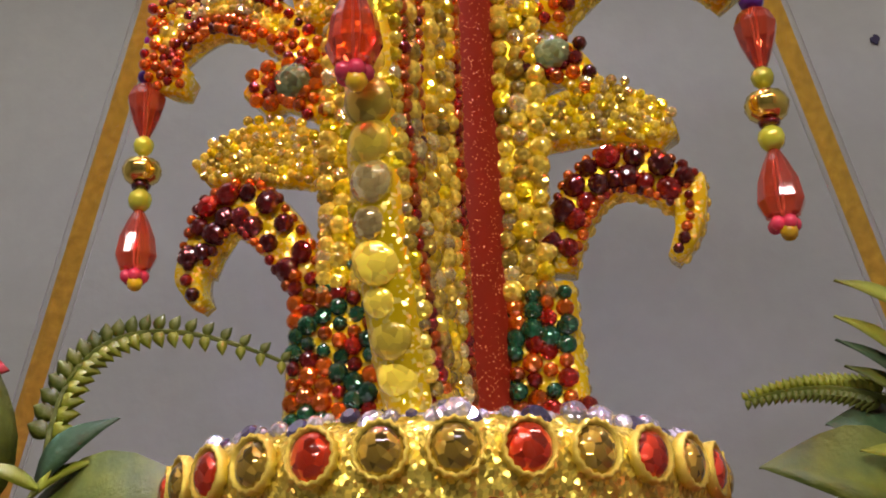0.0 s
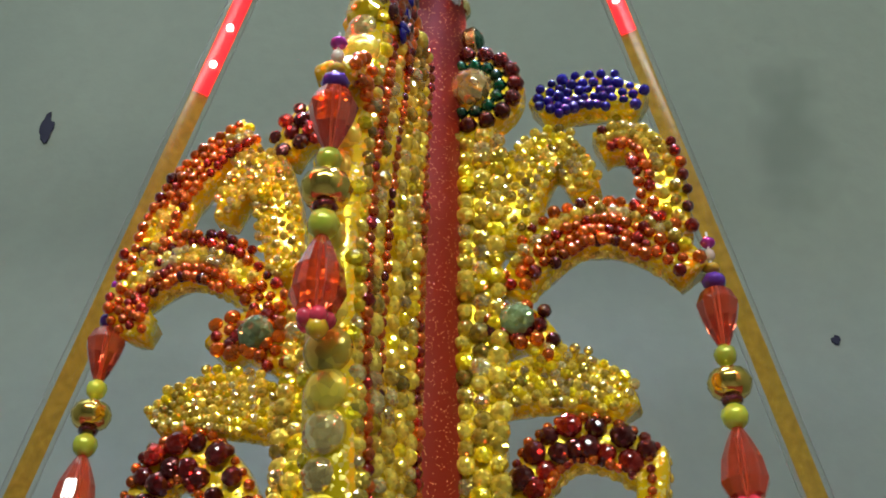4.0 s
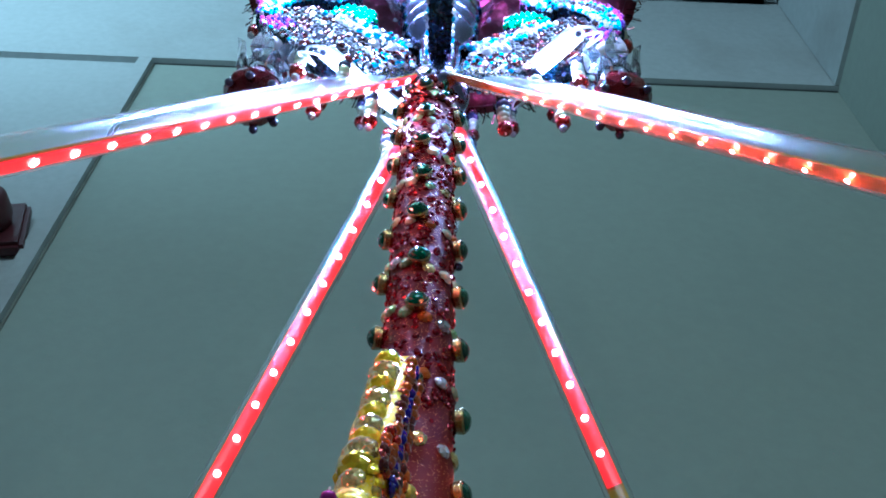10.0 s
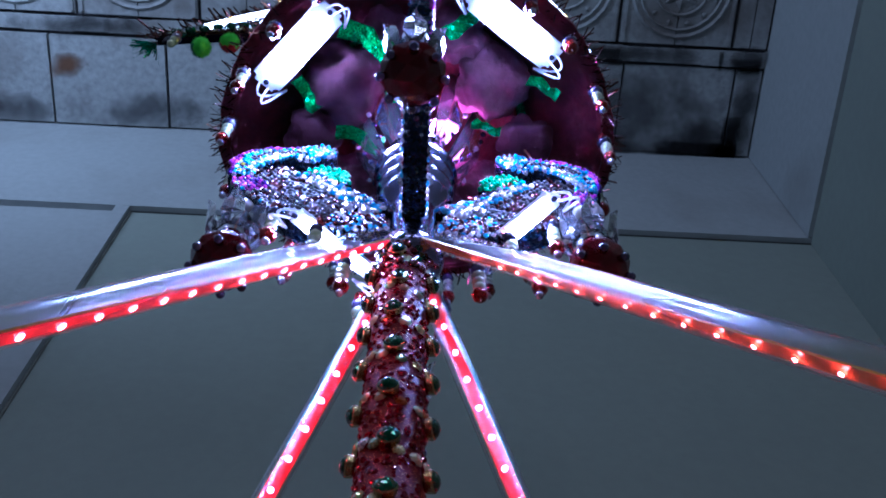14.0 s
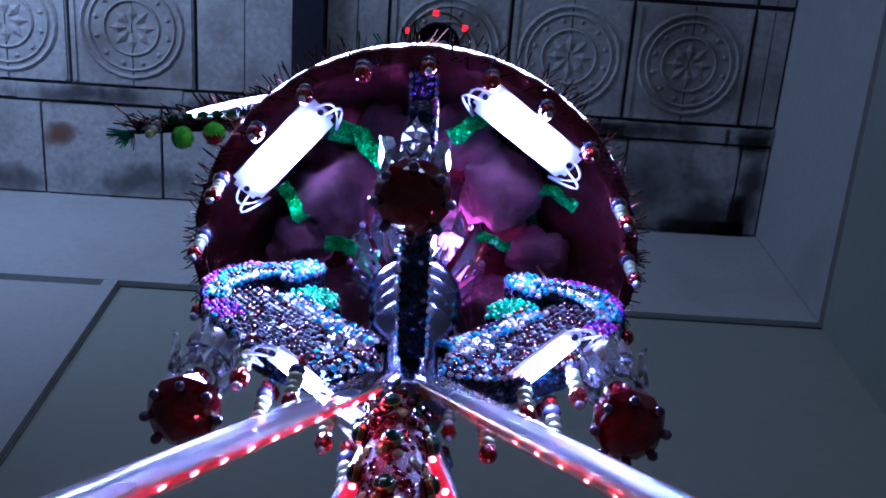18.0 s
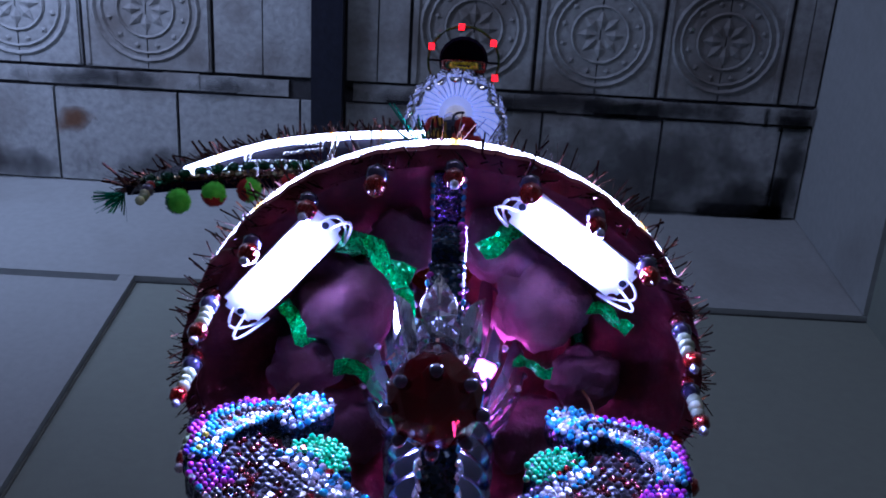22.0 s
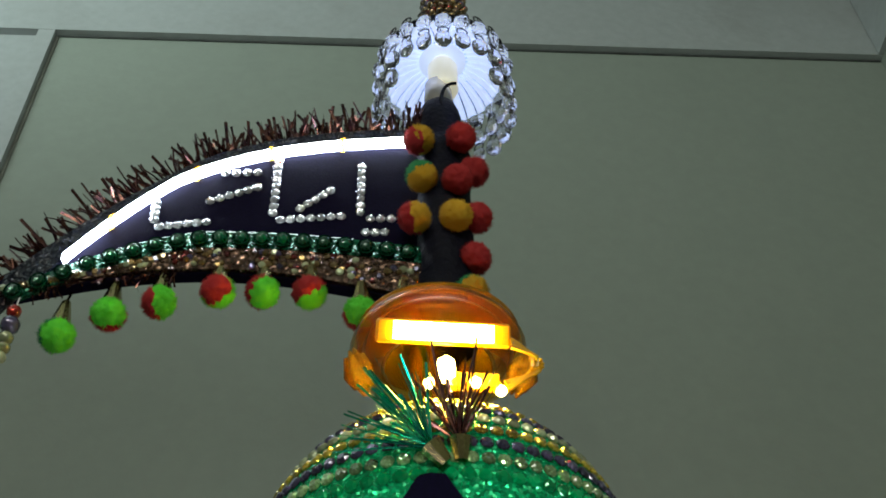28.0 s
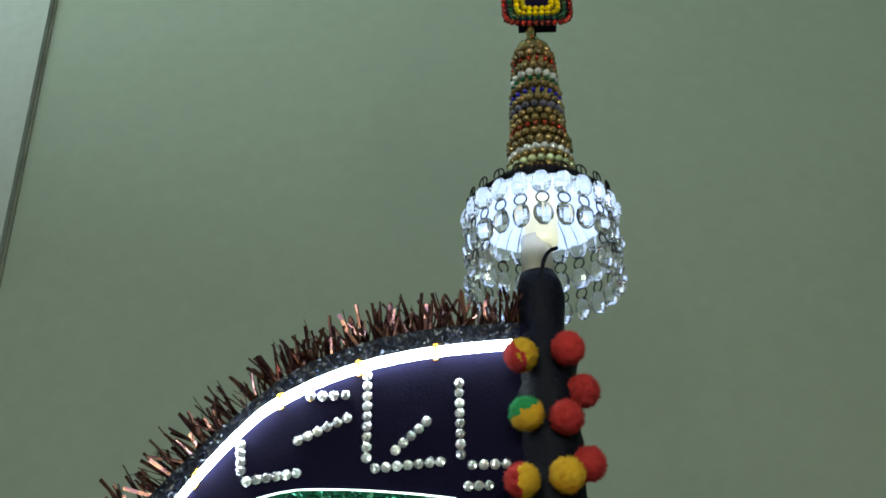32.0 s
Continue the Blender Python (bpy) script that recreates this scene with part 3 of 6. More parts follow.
holder = thing("lamp_holder", "dark maroon plastic lamp holder on the wall", "lamp holder", pose(-0.690, PANEL - 0.002, 2.71, 0, -12, 0) @ Matrix.Scale(0.86, 4))
bm = bmesh.new()
box(bm, -0.075, 0.075, -0.03, 0.0, -0.075, 0.075)
bmesh.ops.bevel(bm, geom=bm.edges[:], offset=0.008, segments=2, affect="EDGES")
part("base_plate", bm, M["maroon_plastic"], holder)
bm = bmesh.new()
lathe(bm, ((0.05, -0.0), (0.055, 0.02), (0.05, 0.055), (0.036, 0.07), (0.034, 0.04)), 20)
for v in bm.verts:
    v.co = Vector((v.co.x, -0.031 - v.co.z, v.co.y))
part("socket", bm, M["maroon_plastic"], holder, smooth=True)

# ---- the standard: base, fins, pole ----
AX = -0.004
tagged(slab("plinth", "plain covered stand under the standard", "stand", -0.25, 0.25, -0.08, 0.3, 0.0, 1.2042, M["maroon_cloth"]), kind="structure")

base = thing("jewelled_base", "gold glitter urn with a band of large red and amber stones", "urn", pose(-0.0085, 0, 0.0042) @ Matrix.Diagonal((0.955, 0.955, 1, 1)))
bm = bmesh.new()
lathe(bm, ((0.03, 1.2), (0.045, 1.204), (0.05, 1.215), (0.035, 1.23), (0.034, 1.245), (0.046, 1.262), (0.0535, 1.274), (0.0555, 1.282), (0.0548, 1.2875), (0.051, 1.291)), 40)
part("body", bm, M["gold_glitter"], base, smooth=True)
bm = bmesh.new()
lathe(bm, ((0.0515, 1.2895), (0.0495, 1.2918), (0.03, 1.2925), (0.012, 1.2925)), 40)
part("lid", bm, M["silver_glitter"], base, "silver glitter top", smooth=True)
COLLAR = mesh_of("setting", (lambda b: (lathe(b, ((1.0, 0.0), (1.14, 0.2), (1.12, 0.62), (0.98, 0.62), (0.94, 0.3)), 32, wave=lambda a, z: 1 + 0.05 * math.cos(16 * a)), b)[1])(bmesh.new()), M["gold_glitter"], True)
BIG = {k: gem_mesh("large_" + k[2:] + "_stone", M[k], 9, ((1.0, 0.0), (1.0, 0.25), (0.82, 0.52), (0.5, 0.72), (0.2, 0.8))) for k in ("b_red", "b_gold", "b_green", "b_peridot", "b_white", "b_dark", "b_orange", "b_clear", "b_champagne", "b_olive", "b_lemon")}
CABOCHON = {k: mesh_of(k, (lambda b: (lathe(b, [(math.cos(t), 0.62 * math.sin(t)) for t in (0, 0.3, 0.6, 0.9, 1.2, 1.45)], 18), b)[1])(bmesh.new()), M[k], True) for k in ("gem_red", "gem_amber", "b_lemon", "b_champagne")}
n = 29
for k in range(n):
    a = 2 * math.pi * (k + 0.28) / n - math.pi / 2
    nr = Vector((math.cos(a), math.sin(a), 0.05))
    p = Vector((0.0548 * math.cos(a), 0.0548 * math.sin(a), 1.2847))
    piece("setting", COLLAR, base, out_of(p, nr, 0.0043))
    piece("stone", CABOCHON["gem_red" if k % 2 else "gem_amber"], base, out_of(p + nr * 0.0012, nr, 0.0042))
    a2 = a + math.pi / n
    nr = Vector((math.cos(a2), math.sin(a2), -0.35))
    piece("small_stone", BIG["b_dark" if k % 2 else "b_red"], base, out_of((0.0532 * math.cos(a2), 0.0532 * math.sin(a2), 1.2755), nr, 0.0022))
for k in range(120):
    a = 2 * math.pi * (k + R.random()) / 120
    piece("top_bead", (BALL if k % 2 else GEM)["b_white" if k % 4 else "b_smoke"], base, out_of((0.0510 * math.cos(a), 0.0510 * math.sin(a), 1.2905 + R.uniform(-0.0006, 0.0012)), (math.cos(a), math.sin(a), 0.8), R.choice((0.0011, 0.0014, 0.0017, 0.0019, 0.0028)), 0, 0.8))
for k in range(34):
    a = 2 * math.pi * k / 34
    piece("lower_bead", GEM["b_clear"], base, out_of((0.0500 * math.cos(a), 0.0500 * math.sin(a), 1.2685), (math.cos(a), math.sin(a), -0.6), 0.0018))

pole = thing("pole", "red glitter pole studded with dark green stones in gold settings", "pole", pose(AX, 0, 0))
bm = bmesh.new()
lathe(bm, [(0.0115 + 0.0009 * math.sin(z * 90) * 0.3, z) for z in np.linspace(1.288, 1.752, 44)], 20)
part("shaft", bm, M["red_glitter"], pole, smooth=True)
CUP = mesh_of("cup", (lambda b: (lathe(b, ((0.86, 0.0), (1.0, 0.25), (1.08, 0.8), (0.98, 0.95), (0.9, 0.6)), 14, wave=lambda a, z: 1 + 0.04 * math.cos(14 * a)), b)[1])(bmesh.new()), M["brass"])
for k, heights in ((-98, (1.5114, 1.5515, 1.579, 1.610, 1.640, 1.669, 1.697, 1.724)), (-172, (1.4905, 1.5463, 1.579, 1.608, 1.637, 1.665, 1.692, 1.718)), (-14, (1.4750, 1.5067, 1.5389, 1.569, 1.599, 1.628, 1.656, 1.684, 1.71)), (92, (1.5, 1.54, 1.58, 1.62, 1.66, 1.7))):
    for z in heights:
        a = math.radians(k + R.uniform(-4, 4))
        nr = Vector((math.cos(a), math.sin(a), R.uniform(-0.1, 0.1)))
        p = Vector((nr.x * 0.0117, nr.y * 0.0117, z))
        piece("setting", CUP, pole, out_of(p, nr, 0.0037))
        piece("stone", BIG["b_green"], pole, out_of(p + nr * 0.0024, nr, 0.0038))
for row in range(9):
    z = 1.497 + row * 0.029
    for k in range(11):
        a = math.radians(-180 + 33 * k + R.uniform(-5, 5))
        nr = Vector((math.cos(a), math.sin(a), 0.1))
        zz = z - 0.010 * math.cos(a + math.pi / 2 - 0.6)
        piece("small_stone", GEM[R.choice(("b_white", "b_pale", "b_champagne", "b_pale", "b_orange", "b_peridot"))], pole, out_of(Vector((nr.x * 0.0115, nr.y * 0.0115, zz)), nr, 0.0024 + 0.0006 * R.random()))

# cut sequins glued close together over the upper shaft
M["pole_sequin"] = mat("wine_red_sequins", (0.19, 0.004, 0.016), 0.16, 0.6, 0, 0.5, sparkle=900)
rs = random.Random(31)
bm = bmesh.new()
for k in range(1500):
    a, z = rs.uniform(0, 2 * math.pi), 1.497 + 0.225 * rs.random() ** 0.9
    nr = Vector((math.cos(a), math.sin(a), 0))
    m = out_of(Vector((nr.x * 0.0115, nr.y * 0.0115, z)), (nr.x + rs.uniform(-0.45, 0.45), nr.y + rs.uniform(-0.45, 0.45), rs.uniform(-0.6, 0.25)), rs.uniform(0.0008, 0.0014))
    top, low = ([bm.verts.new(m @ Vector((q * math.cos(1.047 * i), q * math.sin(1.047 * i), h))) for i in range(6)] for q, h in ((0.7, 0.55), (1.0, 0.0)))
    bm.faces.new(top)
    for i in range(6):
        bm.faces.new((low[i], low[(i + 1) % 6], top[(i + 1) % 6], top[i]))
tagged(part("sequin_coat", bm, M["pole_sequin"], pole, "wine-red cut sequins"), kind="stuff")

for row in range(5):
    for k in range(13):
        a = math.radians(-190 + 24 * k + 12 * (row % 2) + R.uniform(-4, 4))
        nr = Vector((math.cos(a), math.sin(a), -0.1))
        piece("dark_bead", (BALL if k % 3 else BIG)[R.choice(("b_dark", "b_green", "b_dark"))], pole, out_of(Vector((nr.x * 0.0117, nr.y * 0.0117, 1.7165 + 0.0062 * row + R.uniform(-0.001, 0.001))), nr, R.choice((0.0020, 0.0024, 0.0028))))

# fins: flat gold scrollwork, each scroll a tapering stroke with stones set on its face


def fitted(p):
    """Drawn on a slightly larger sheet: shrink the lower scrollwork to its true size."""
    return (p[0] * 0.961, 1300 + (p[1] - 1300) * 0.9755 + 4.6) if p[1] < 1500 else p


def stroke(fin, name, p0, mid, p2, widths, rows, face, thick=0.006, edge=None, label="", size=1.0, body="gold"):
    """A scroll from p0 through mid to p2, millimetres out from the pole and above the floor; rows: stone colours across it."""
    p0, mid, p2 = fitted(p0), fitted(mid), fitted(p2)
    pts = [Vector((p.x, 0, p.y)) / 1000 for p in curve((*p0, 0), (*mid, 0), (*p2, 0), 14)]
    wid = [curve((widths[0], 0, 0), (widths[1], 0, 0), (widths[2], 0, 0), 14)[k].x / 1000 for k in range(14)]
    bm = bmesh.new()
    rings, frames = [], []
    for k, p in enumerate(pts):
        d = (pts[min(k + 1, 13)] - pts[max(k - 1, 0)]).normalized()
        s = Vector((-d.z, 0, d.x))
        w, h = wid[k] / 2, thick / 2
        frames.append((p, d, s, w))
        rings.append([bm.verts.new(p + s * a * w + Vector((0, b * h, 0))) for a, b in ((1.04, 0.4), (0.86, 1), (-0.86, 1), (-1.04, 0.4), (-1.04, -0.4), (-0.86, -1), (0.86, -1), (1.04, -0.4))])
    for v in bm.verts:
        v.co += Vector(noise.noise_vector(v.co * 260)) * 0.0006
    for a, b in zip(rings, rings[1:]):
        for k in range(8):
            bm.faces.new((a[k], a[(k + 1) % 8], b[(k + 1) % 8], b[k]))
    bm.faces.new(rings[0][::-1])
    bm.faces.new(rings[-1])
    own = part(name, bm, M[body], fin, label, True)
    length = sum((b - a).length for a, b in zip(pts, pts[1:]))

    def at(t):
        q = min(max(t, 0), 0.9999) * 13
        i = int(q)
        f = q - i
        (pa, da, sa, wa), (pb, db, sb, wb) = frames[i], frames[i + 1]
        return pa.lerp(pb, f), sa.lerp(sb, f).normalized(), wa + (wb - wa) * f

    def colour(colours, t, k):
        if callable(colours):
            colours = colours(t)
        return colours[k % len(colours)] if len(colours) < 3 else R.choice(colours)

    def shape(key, r):
        if r > 0.0020 and key in BIG:
            return BIG[key]
        if key in CUT:
            return CUT[key]
        return BALL[key] if r < 0.0019 else GEM[key]

    def lay(p, s, off, key, r):
        q = p + s * off + Vector((R.uniform(-1, 1), 0, R.uniform(-1, 1))) * r * 0.2 + Vector((0, face * (thick / 2 + R.uniform(-0.1, 0.3) * r), 0))
        piece("stone", shape(key, r), own, out_of(q, (R.uniform(-0.3, 0.3), face, R.uniform(-0.3, 0.3)), r, R.random() * 3))

    radii = {row[2] for row in rows}
    if len(radii) == 1 and len(rows) > 2:
        # close packing, each lane taking the colours of the row it lies on
        base_r = rows[0][2] * size * 1.2 / 1000
        pitch, lane = base_r * 1.8, base_r * 1.62
        half = max(wid) / 2
        lanes = int(2 * half / lane) + 1
        for i in range(lanes):
            off = (i - (lanes - 1) / 2) * lane
            for k in range(int(length / pitch) + 1):
                t = (k + 0.5 * (i % 2) + 0.2) * pitch / length
                if t > 1:
                    continue
                p, s, w = at(t)
                if abs(off) > w + 0.15 * base_r:
                    continue
                row = min(rows, key=lambda q: abs(q[0] * w - off))
                lay(p, s, off, colour(row[1], t, k), base_r * R.uniform(0.78, 1.12))
    else:
        for n_, (across, colours, radius) in enumerate(rows):
            radius *= size * 1.1 / 1000
            count = max(2, int(length / (radius * 1.9)))
            for k in range(count):
                t = (k + 0.5 + 0.25 * (n_ % 2)) / count
                p, s, w = at(t)
                lay(p, s, across * (w - radius * 0.4), colour(colours, t, k), radius * R.uniform(0.8, 1.15))
    if edge:
        sgn, key, radius = edge
        radius /= 1000
        count = max(2, int(length / (radius * 2.3)))
        for k in range(count):
            p, s, w = at((k + 0.5) / count)
            piece("edge_stone", GEM[key], own, out_of(p + s * sgn * w * 0.99, s * sgn + Vector((0, 0.2 * face, 0)), radius * R.uniform(0.85, 1.1), R.random() * 3))
    return own


def rows_of(n, cols, radius, spread=0.92):
    return [(-spread + 2 * spread * k / (n - 1) if n > 1 else 0, cols[k] if isinstance(cols, list) else cols, radius) for k in range(n)]


O, D, C, RD = ("b_orange", "b_orange", "b_orange", "b_red"), ("b_dark", "b_red", "b_dark"), ("b_clear", "b_gold", "b_clear", "b_olive", "b_clear", "b_champagne"), ("b_orange", "b_red", "b_orange", "b_dark", "b_orange")
GRID = ("b_orange", "b_green", "b_orange", "b_red", "b_green")


def fin_frame(name, label, degrees, x=0.0):
    return thing(name, label, "ornament", Matrix.Translation((x, 0, 0)) @ Matrix.Rotation(radians(degrees), 4, "Z"), group="fins round the pole")


finL = fin_frame("fin", "gold scrollwork fin set with orange and dark red stones", 168)
F = 1
stroke(finL, "foot", (34, 1286), (33, 1312), (33, 1336), (25, 22, 19), rows_of(5, GRID, 1.75), F, 0.008, (1, "b_clear", 1.5))
stroke(finL, "stem", (27, 1330), (26, 1380), (24, 1460), (17, 16, 10), rows_of(4, C, 1.9), F, 0.0085)
stroke(finL, "hook", (39, 1333), (56, 1354), (68, 1340), (9, 12, 7), rows_of(2, D, 2.5, 0.6) + rows_of(2, RD, 1.2, 1.0), F, 0.008, (-1, "b_clear", 1.3))
stroke(finL, "hook_tip", (68, 1342), (69, 1337), (66, 1331), (7, 6, 3), rows_of(1, D, 1.6), F, 0.008)
stroke(finL, "wing", (32, 1360), (51, 1368), (67, 1363), (9, 15, 6), rows_of(7, C, 1.05), F, 0.008, (-1, "b_clear", 1.2))
eye = stroke(finL, "bird_head", (54, 1381), (44, 1385), (33, 1375), (8, 12, 8), rows_of(3, O, 1.6), F, 0.0085)
piece("eye_stone", BIG["b_peridot"], eye, out_of((0.0413, F * 0.0045, 1.3866), (0, F, 0), 0.0046))
stroke(finL, "arm", (37, 1388), (60, 1409), (80, 1401), (8, 14, 12), rows_of(5, [RD, O, C, O, RD], 1.3), F, 0.008, (-1, "b_clear", 1.3))
stroke(finL, "arm_tip", (80, 1402), (79, 1394), (73, 1390), (10, 9, 6), rows_of(3, O, 1.3), F, 0.008, (-1, "b_gold", 1.3))
stroke(finL, "upper_scroll", (76, 1404), (70, 1432), (52, 1450), (14, 11, 12), rows_of(5, [RD, O, C, O, RD], 1.35), F, 0.008)
stroke(finL, "scroll", (57, 1421), (47, 1436), (38, 1400), (5, 12, 9), rows_of(5, C, 1.05), F, 0.008)
stroke(finL, "crest", (28, 1444), (35, 1452), (42, 1440), (8, 11, 7), rows_of(3, D, 2.0), F, 0.008)

finR = fin_frame("fin", "gold scrollwork fin with a blue flower and red crest", -12)
F = -1
stroke(finR, "foot", (12, 1286), (12, 1308), (12, 1327), (22, 19, 17), rows_of(4, GRID, 1.75), F, 0.008, (-1, "b_clear", 1.5))
stroke(finR, "stem", (10, 1324), (10, 1380), (11, 1440), (13, 13, 11), rows_of(3, C, 2.0, 0.75), F, 0.0085)
stroke(finR, "hook", (18, 1330), (29, 1350), (47, 1344), (7, 10, 9), rows_of(2, D, 2.3, 0.6) + rows_of(2, RD, 1.1, 1.0), F, 0.008, (-1, "b_clear", 1.4))
stroke(finR, "hook_tip", (47, 1347), (47, 1338), (43, 1330), (8, 6, 3), rows_of(1, RD, 1.2), F, 0.008, (1, "b_clear", 1.2))
stroke(finR, "wing", (13, 1363), (32, 1366), (44, 1357), (9, 13, 6), rows_of(6, C, 1.1), F, 0.008, (-1, "b_clear", 1.2))
eye = stroke(finR, "bird_head", (15, 1377), (22, 1380), (29, 1371), (8, 9, 6), rows_of(3, RD, 1.5), F, 0.0085)
piece("eye_stone", BIG["b_peridot"], eye, out_of((0.0197, F * 0.0045, 1.3836), (0, F, 0), 0.0042))
stroke(finR, "arm", (19, 1390), (40, 1407), (62, 1391), (8, 13, 8), rows_of(4, [RD, O, C, RD], 1.4), F, 0.008, (-1, "b_clear", 1.5))
stroke(finR, "upper_scroll", (57, 1402), (55, 1428), (43, 1431), (11, 10, 8), rows_of(4, [RD, C, O, RD], 1.35), F, 0.008)
stroke(finR, "flower", (28, 1445), (41, 1449), (55, 1444), (9, 11, 8), rows_of(5, ("b_blue", "b_blue", "b_blue"), 1.3), F, 0.008, (-1, "b_gold", 1.3))
stroke(finR, "scroll", (39, 1417), (29, 1431), (18, 1404), (7, 12, 12), rows_of(5, C, 1.15), F, 0.008)
bm = bmesh.new()
lathe(bm, ((0.013, -0.004), (0.0145, -0.002), (0.0145, 0.002), (0.013, 0.004)), 28)
bmesh.ops.rotate(bm, verts=bm.verts, matrix=Matrix.Rotation(math.pi / 2, 3, "X"))
crest = part("crest", bm, M["gold"], finR, "round crest with a clear centre stone")
crest.location = (0.0090, 0, 1.4553)
for ring, key, count, r in ((0.0124, "b_dark", 16, 0.0025), (0.0083, "b_green", 14, 0.0020)):
    for k in range(count):
        a = 2 * math.pi * k / count
        piece("stone", BALL[key], crest, out_of((ring * math.cos(a), -0.004, ring * math.sin(a)), (0, -1, 0), r))
piece("centre_stone", BIG["b_champagne"], crest, out_of((0.0005, -0.004, 0), (0, -1, 0), 0.0060))

finF = fin_frame("fin", "narrow gold fin, its rim lined with large clear stones", -108)
F = 1
rim = stroke(finF, "rim", (34, 1288), (56, 1352), (46, 1440), (13, 13, 12), [(-0.7, C, 1.5), (0.0, O, 1.3), (0.6, C, 1.9)], F, 0.0090)
for k in range(20):
    p = curve((*fitted((34, 1288)), 0), (*fitted((56, 1352)), 0), (*fitted((46, 1440)), 0), 21)[k]
    piece("rim_stone", CABOCHON[R.choice(("b_lemon", "b_lemon", "b_champagne", "b_lemon"))], rim, out_of(((p.x + 6.0) / 1000, -0.0006 + R.uniform(-0.0010, 0.0010), p.y / 1000), (1, R.uniform(-0.3, 0.2), -0.1), 0.0041 * R.uniform(0.75, 1.12), R.random()))
    piece("rim_stone", GEM["b_gold"], rim, out_of(((p.x + 5.6) / 1000, (0.0042 if k % 2 else -0.0042), (p.y + 3) / 1000), (1, 0.5 if k % 2 else -0.5, 0), 0.0017, R.random()))
up = stroke(finF, "upper_rim", (48, 1432), (40, 1462), (32, 1496), (13, 11, 8), rows_of(3, [RD, ("b_blue", "b_blue", "b_dark"), RD], 1.6), F, 0.011)
for k in range(9):
    p = curve((*fitted((48, 1432)), 0), (*fitted((40, 1462)), 0), (*fitted((32, 1496)), 0), 10)[k]
    piece("rim_stone", BIG["b_champagne" if k % 2 else "b_gold"], up, out_of(((p.x + 5.4) / 1000, 0, (p.y + 3) / 1000), (1, 0, -0.1), 0.0043 * R.uniform(0.85, 1.1), R.random()))
stroke(finF, "web", (30, 1288), (34, 1360), (26, 1450), (30, 32, 18), [(-0.8, RD, 1.2), (-0.45, C, 1.9), (-0.05, C, 1.7), (0.3, C, 1.6), (0.62, O, 1.3)], F, 0.008)
stroke(finF, "beak", (52, 1396), (60, 1408), (67, 1404), (9, 8, 5), rows_of(2, O, 1.4), F, 0.008)

# hanging bead pendants
DROP_TOP = mesh_of("drop", (lambda b: (lathe(b, ((0.1, -1.0), (0.28, -0.6), (0.48, -0.05), (0.57, 0.35), (0.42, 0.72), (0.1, 0.95)), 10), b)[1])(bmesh.new()), M["glass_red"])
DROP = mesh_of("drop", (lambda b: (lathe(b, ((0.1, -0.92), (0.42, -0.8), (0.58, -0.45), (0.5, 0.1), (0.3, 0.6), (0.1, 1.0)), 10), b)[1])(bmesh.new()), M["glass_red"])
RIBBED = mesh_of("ribbed_bead", (lambda b: (lathe(b, ((0.3, -0.7), (0.8, -0.5), (1.0, 0), (0.8, 0.5), (0.3, 0.7)), 24, wave=lambda a, z: 1 + 0.035 * math.cos(12 * a)), b)[1])(bmesh.new()), M["gold_bright"], True)


def pendant(place, scale=1.0):
    ob = thing("bead_pendant", "string of red glass drops, green pearls and a gold bead", "pendant", Matrix.Translation(place) @ Matrix.Scale(scale, 4), group="pendants on the fins")
    mm = 0.001
    bm = bmesh.new()
    tube(bm, ((0, 0, 14 * mm), (0, 0, -52 * mm)), 0.0003, 5)
    part("thread", bm, M["wire_white"], ob)

    def b(name, data, z, s, flat=1.0, x=0.0, y=0.0):
        piece(name, data, ob, Matrix.Translation((x * mm, y * mm, z * mm)) @ Matrix.Diagonal((s * mm, s * mm, s * mm * flat, 1)))

    b("hook_bead", BALL["b_magenta"], 11, 1.9, 0.7)
    b("spacer", BALL["b_pearl"], 7.5, 1.4, 1.2)
    b("yellow_bead", BALL["b_yellow"], 3.6, 2.0, 0.7)
    b("navy_bead", BALL["b_purple"], 0, 3.0, 0.75)
    b("glass_drop", DROP_TOP, -9.5, 8.6)
    b("green_pearl", BALL["b_pearl_green"], -19.5, 2.7)
    b("gold_bead", RIBBED, -26.5, 4.9)
    b("ring_bead", BALL["b_dark"], -30.6, 2.6, 0.5)
    b("green_pearl", BALL["b_pearl_green"], -34.4, 3.1)
    b("glass_drop", DROP, -45.5, 8.8)
    for k in range(5):
        b("pink_bead", BALL["b_pink"], -54.5, 1.7, 1, 2.0 * math.cos(k * 1.257), 2.0 * math.sin(k * 1.257))
    b("yellow_bead", BALL["b_yellow"], -56.5, 2.0, 1, 0.5, -1)
    return ob


pendant((-0.0800, 0.0171, 1.3970), 0.965)
pendant((0.0622, -0.0133, 1.3915), 0.965)
pendant((-0.0195, -0.0650, 1.4010), 0.96)

# clear tubes with red light strips, hub to the ground corners
LEDM = mesh_of("light_dot", (lambda b: (lathe(b, ((1.0, 0.0), (1.0, 0.3), (0.7, 0.5)), 10), b)[1])(bmesh.new()), M["led_red"])


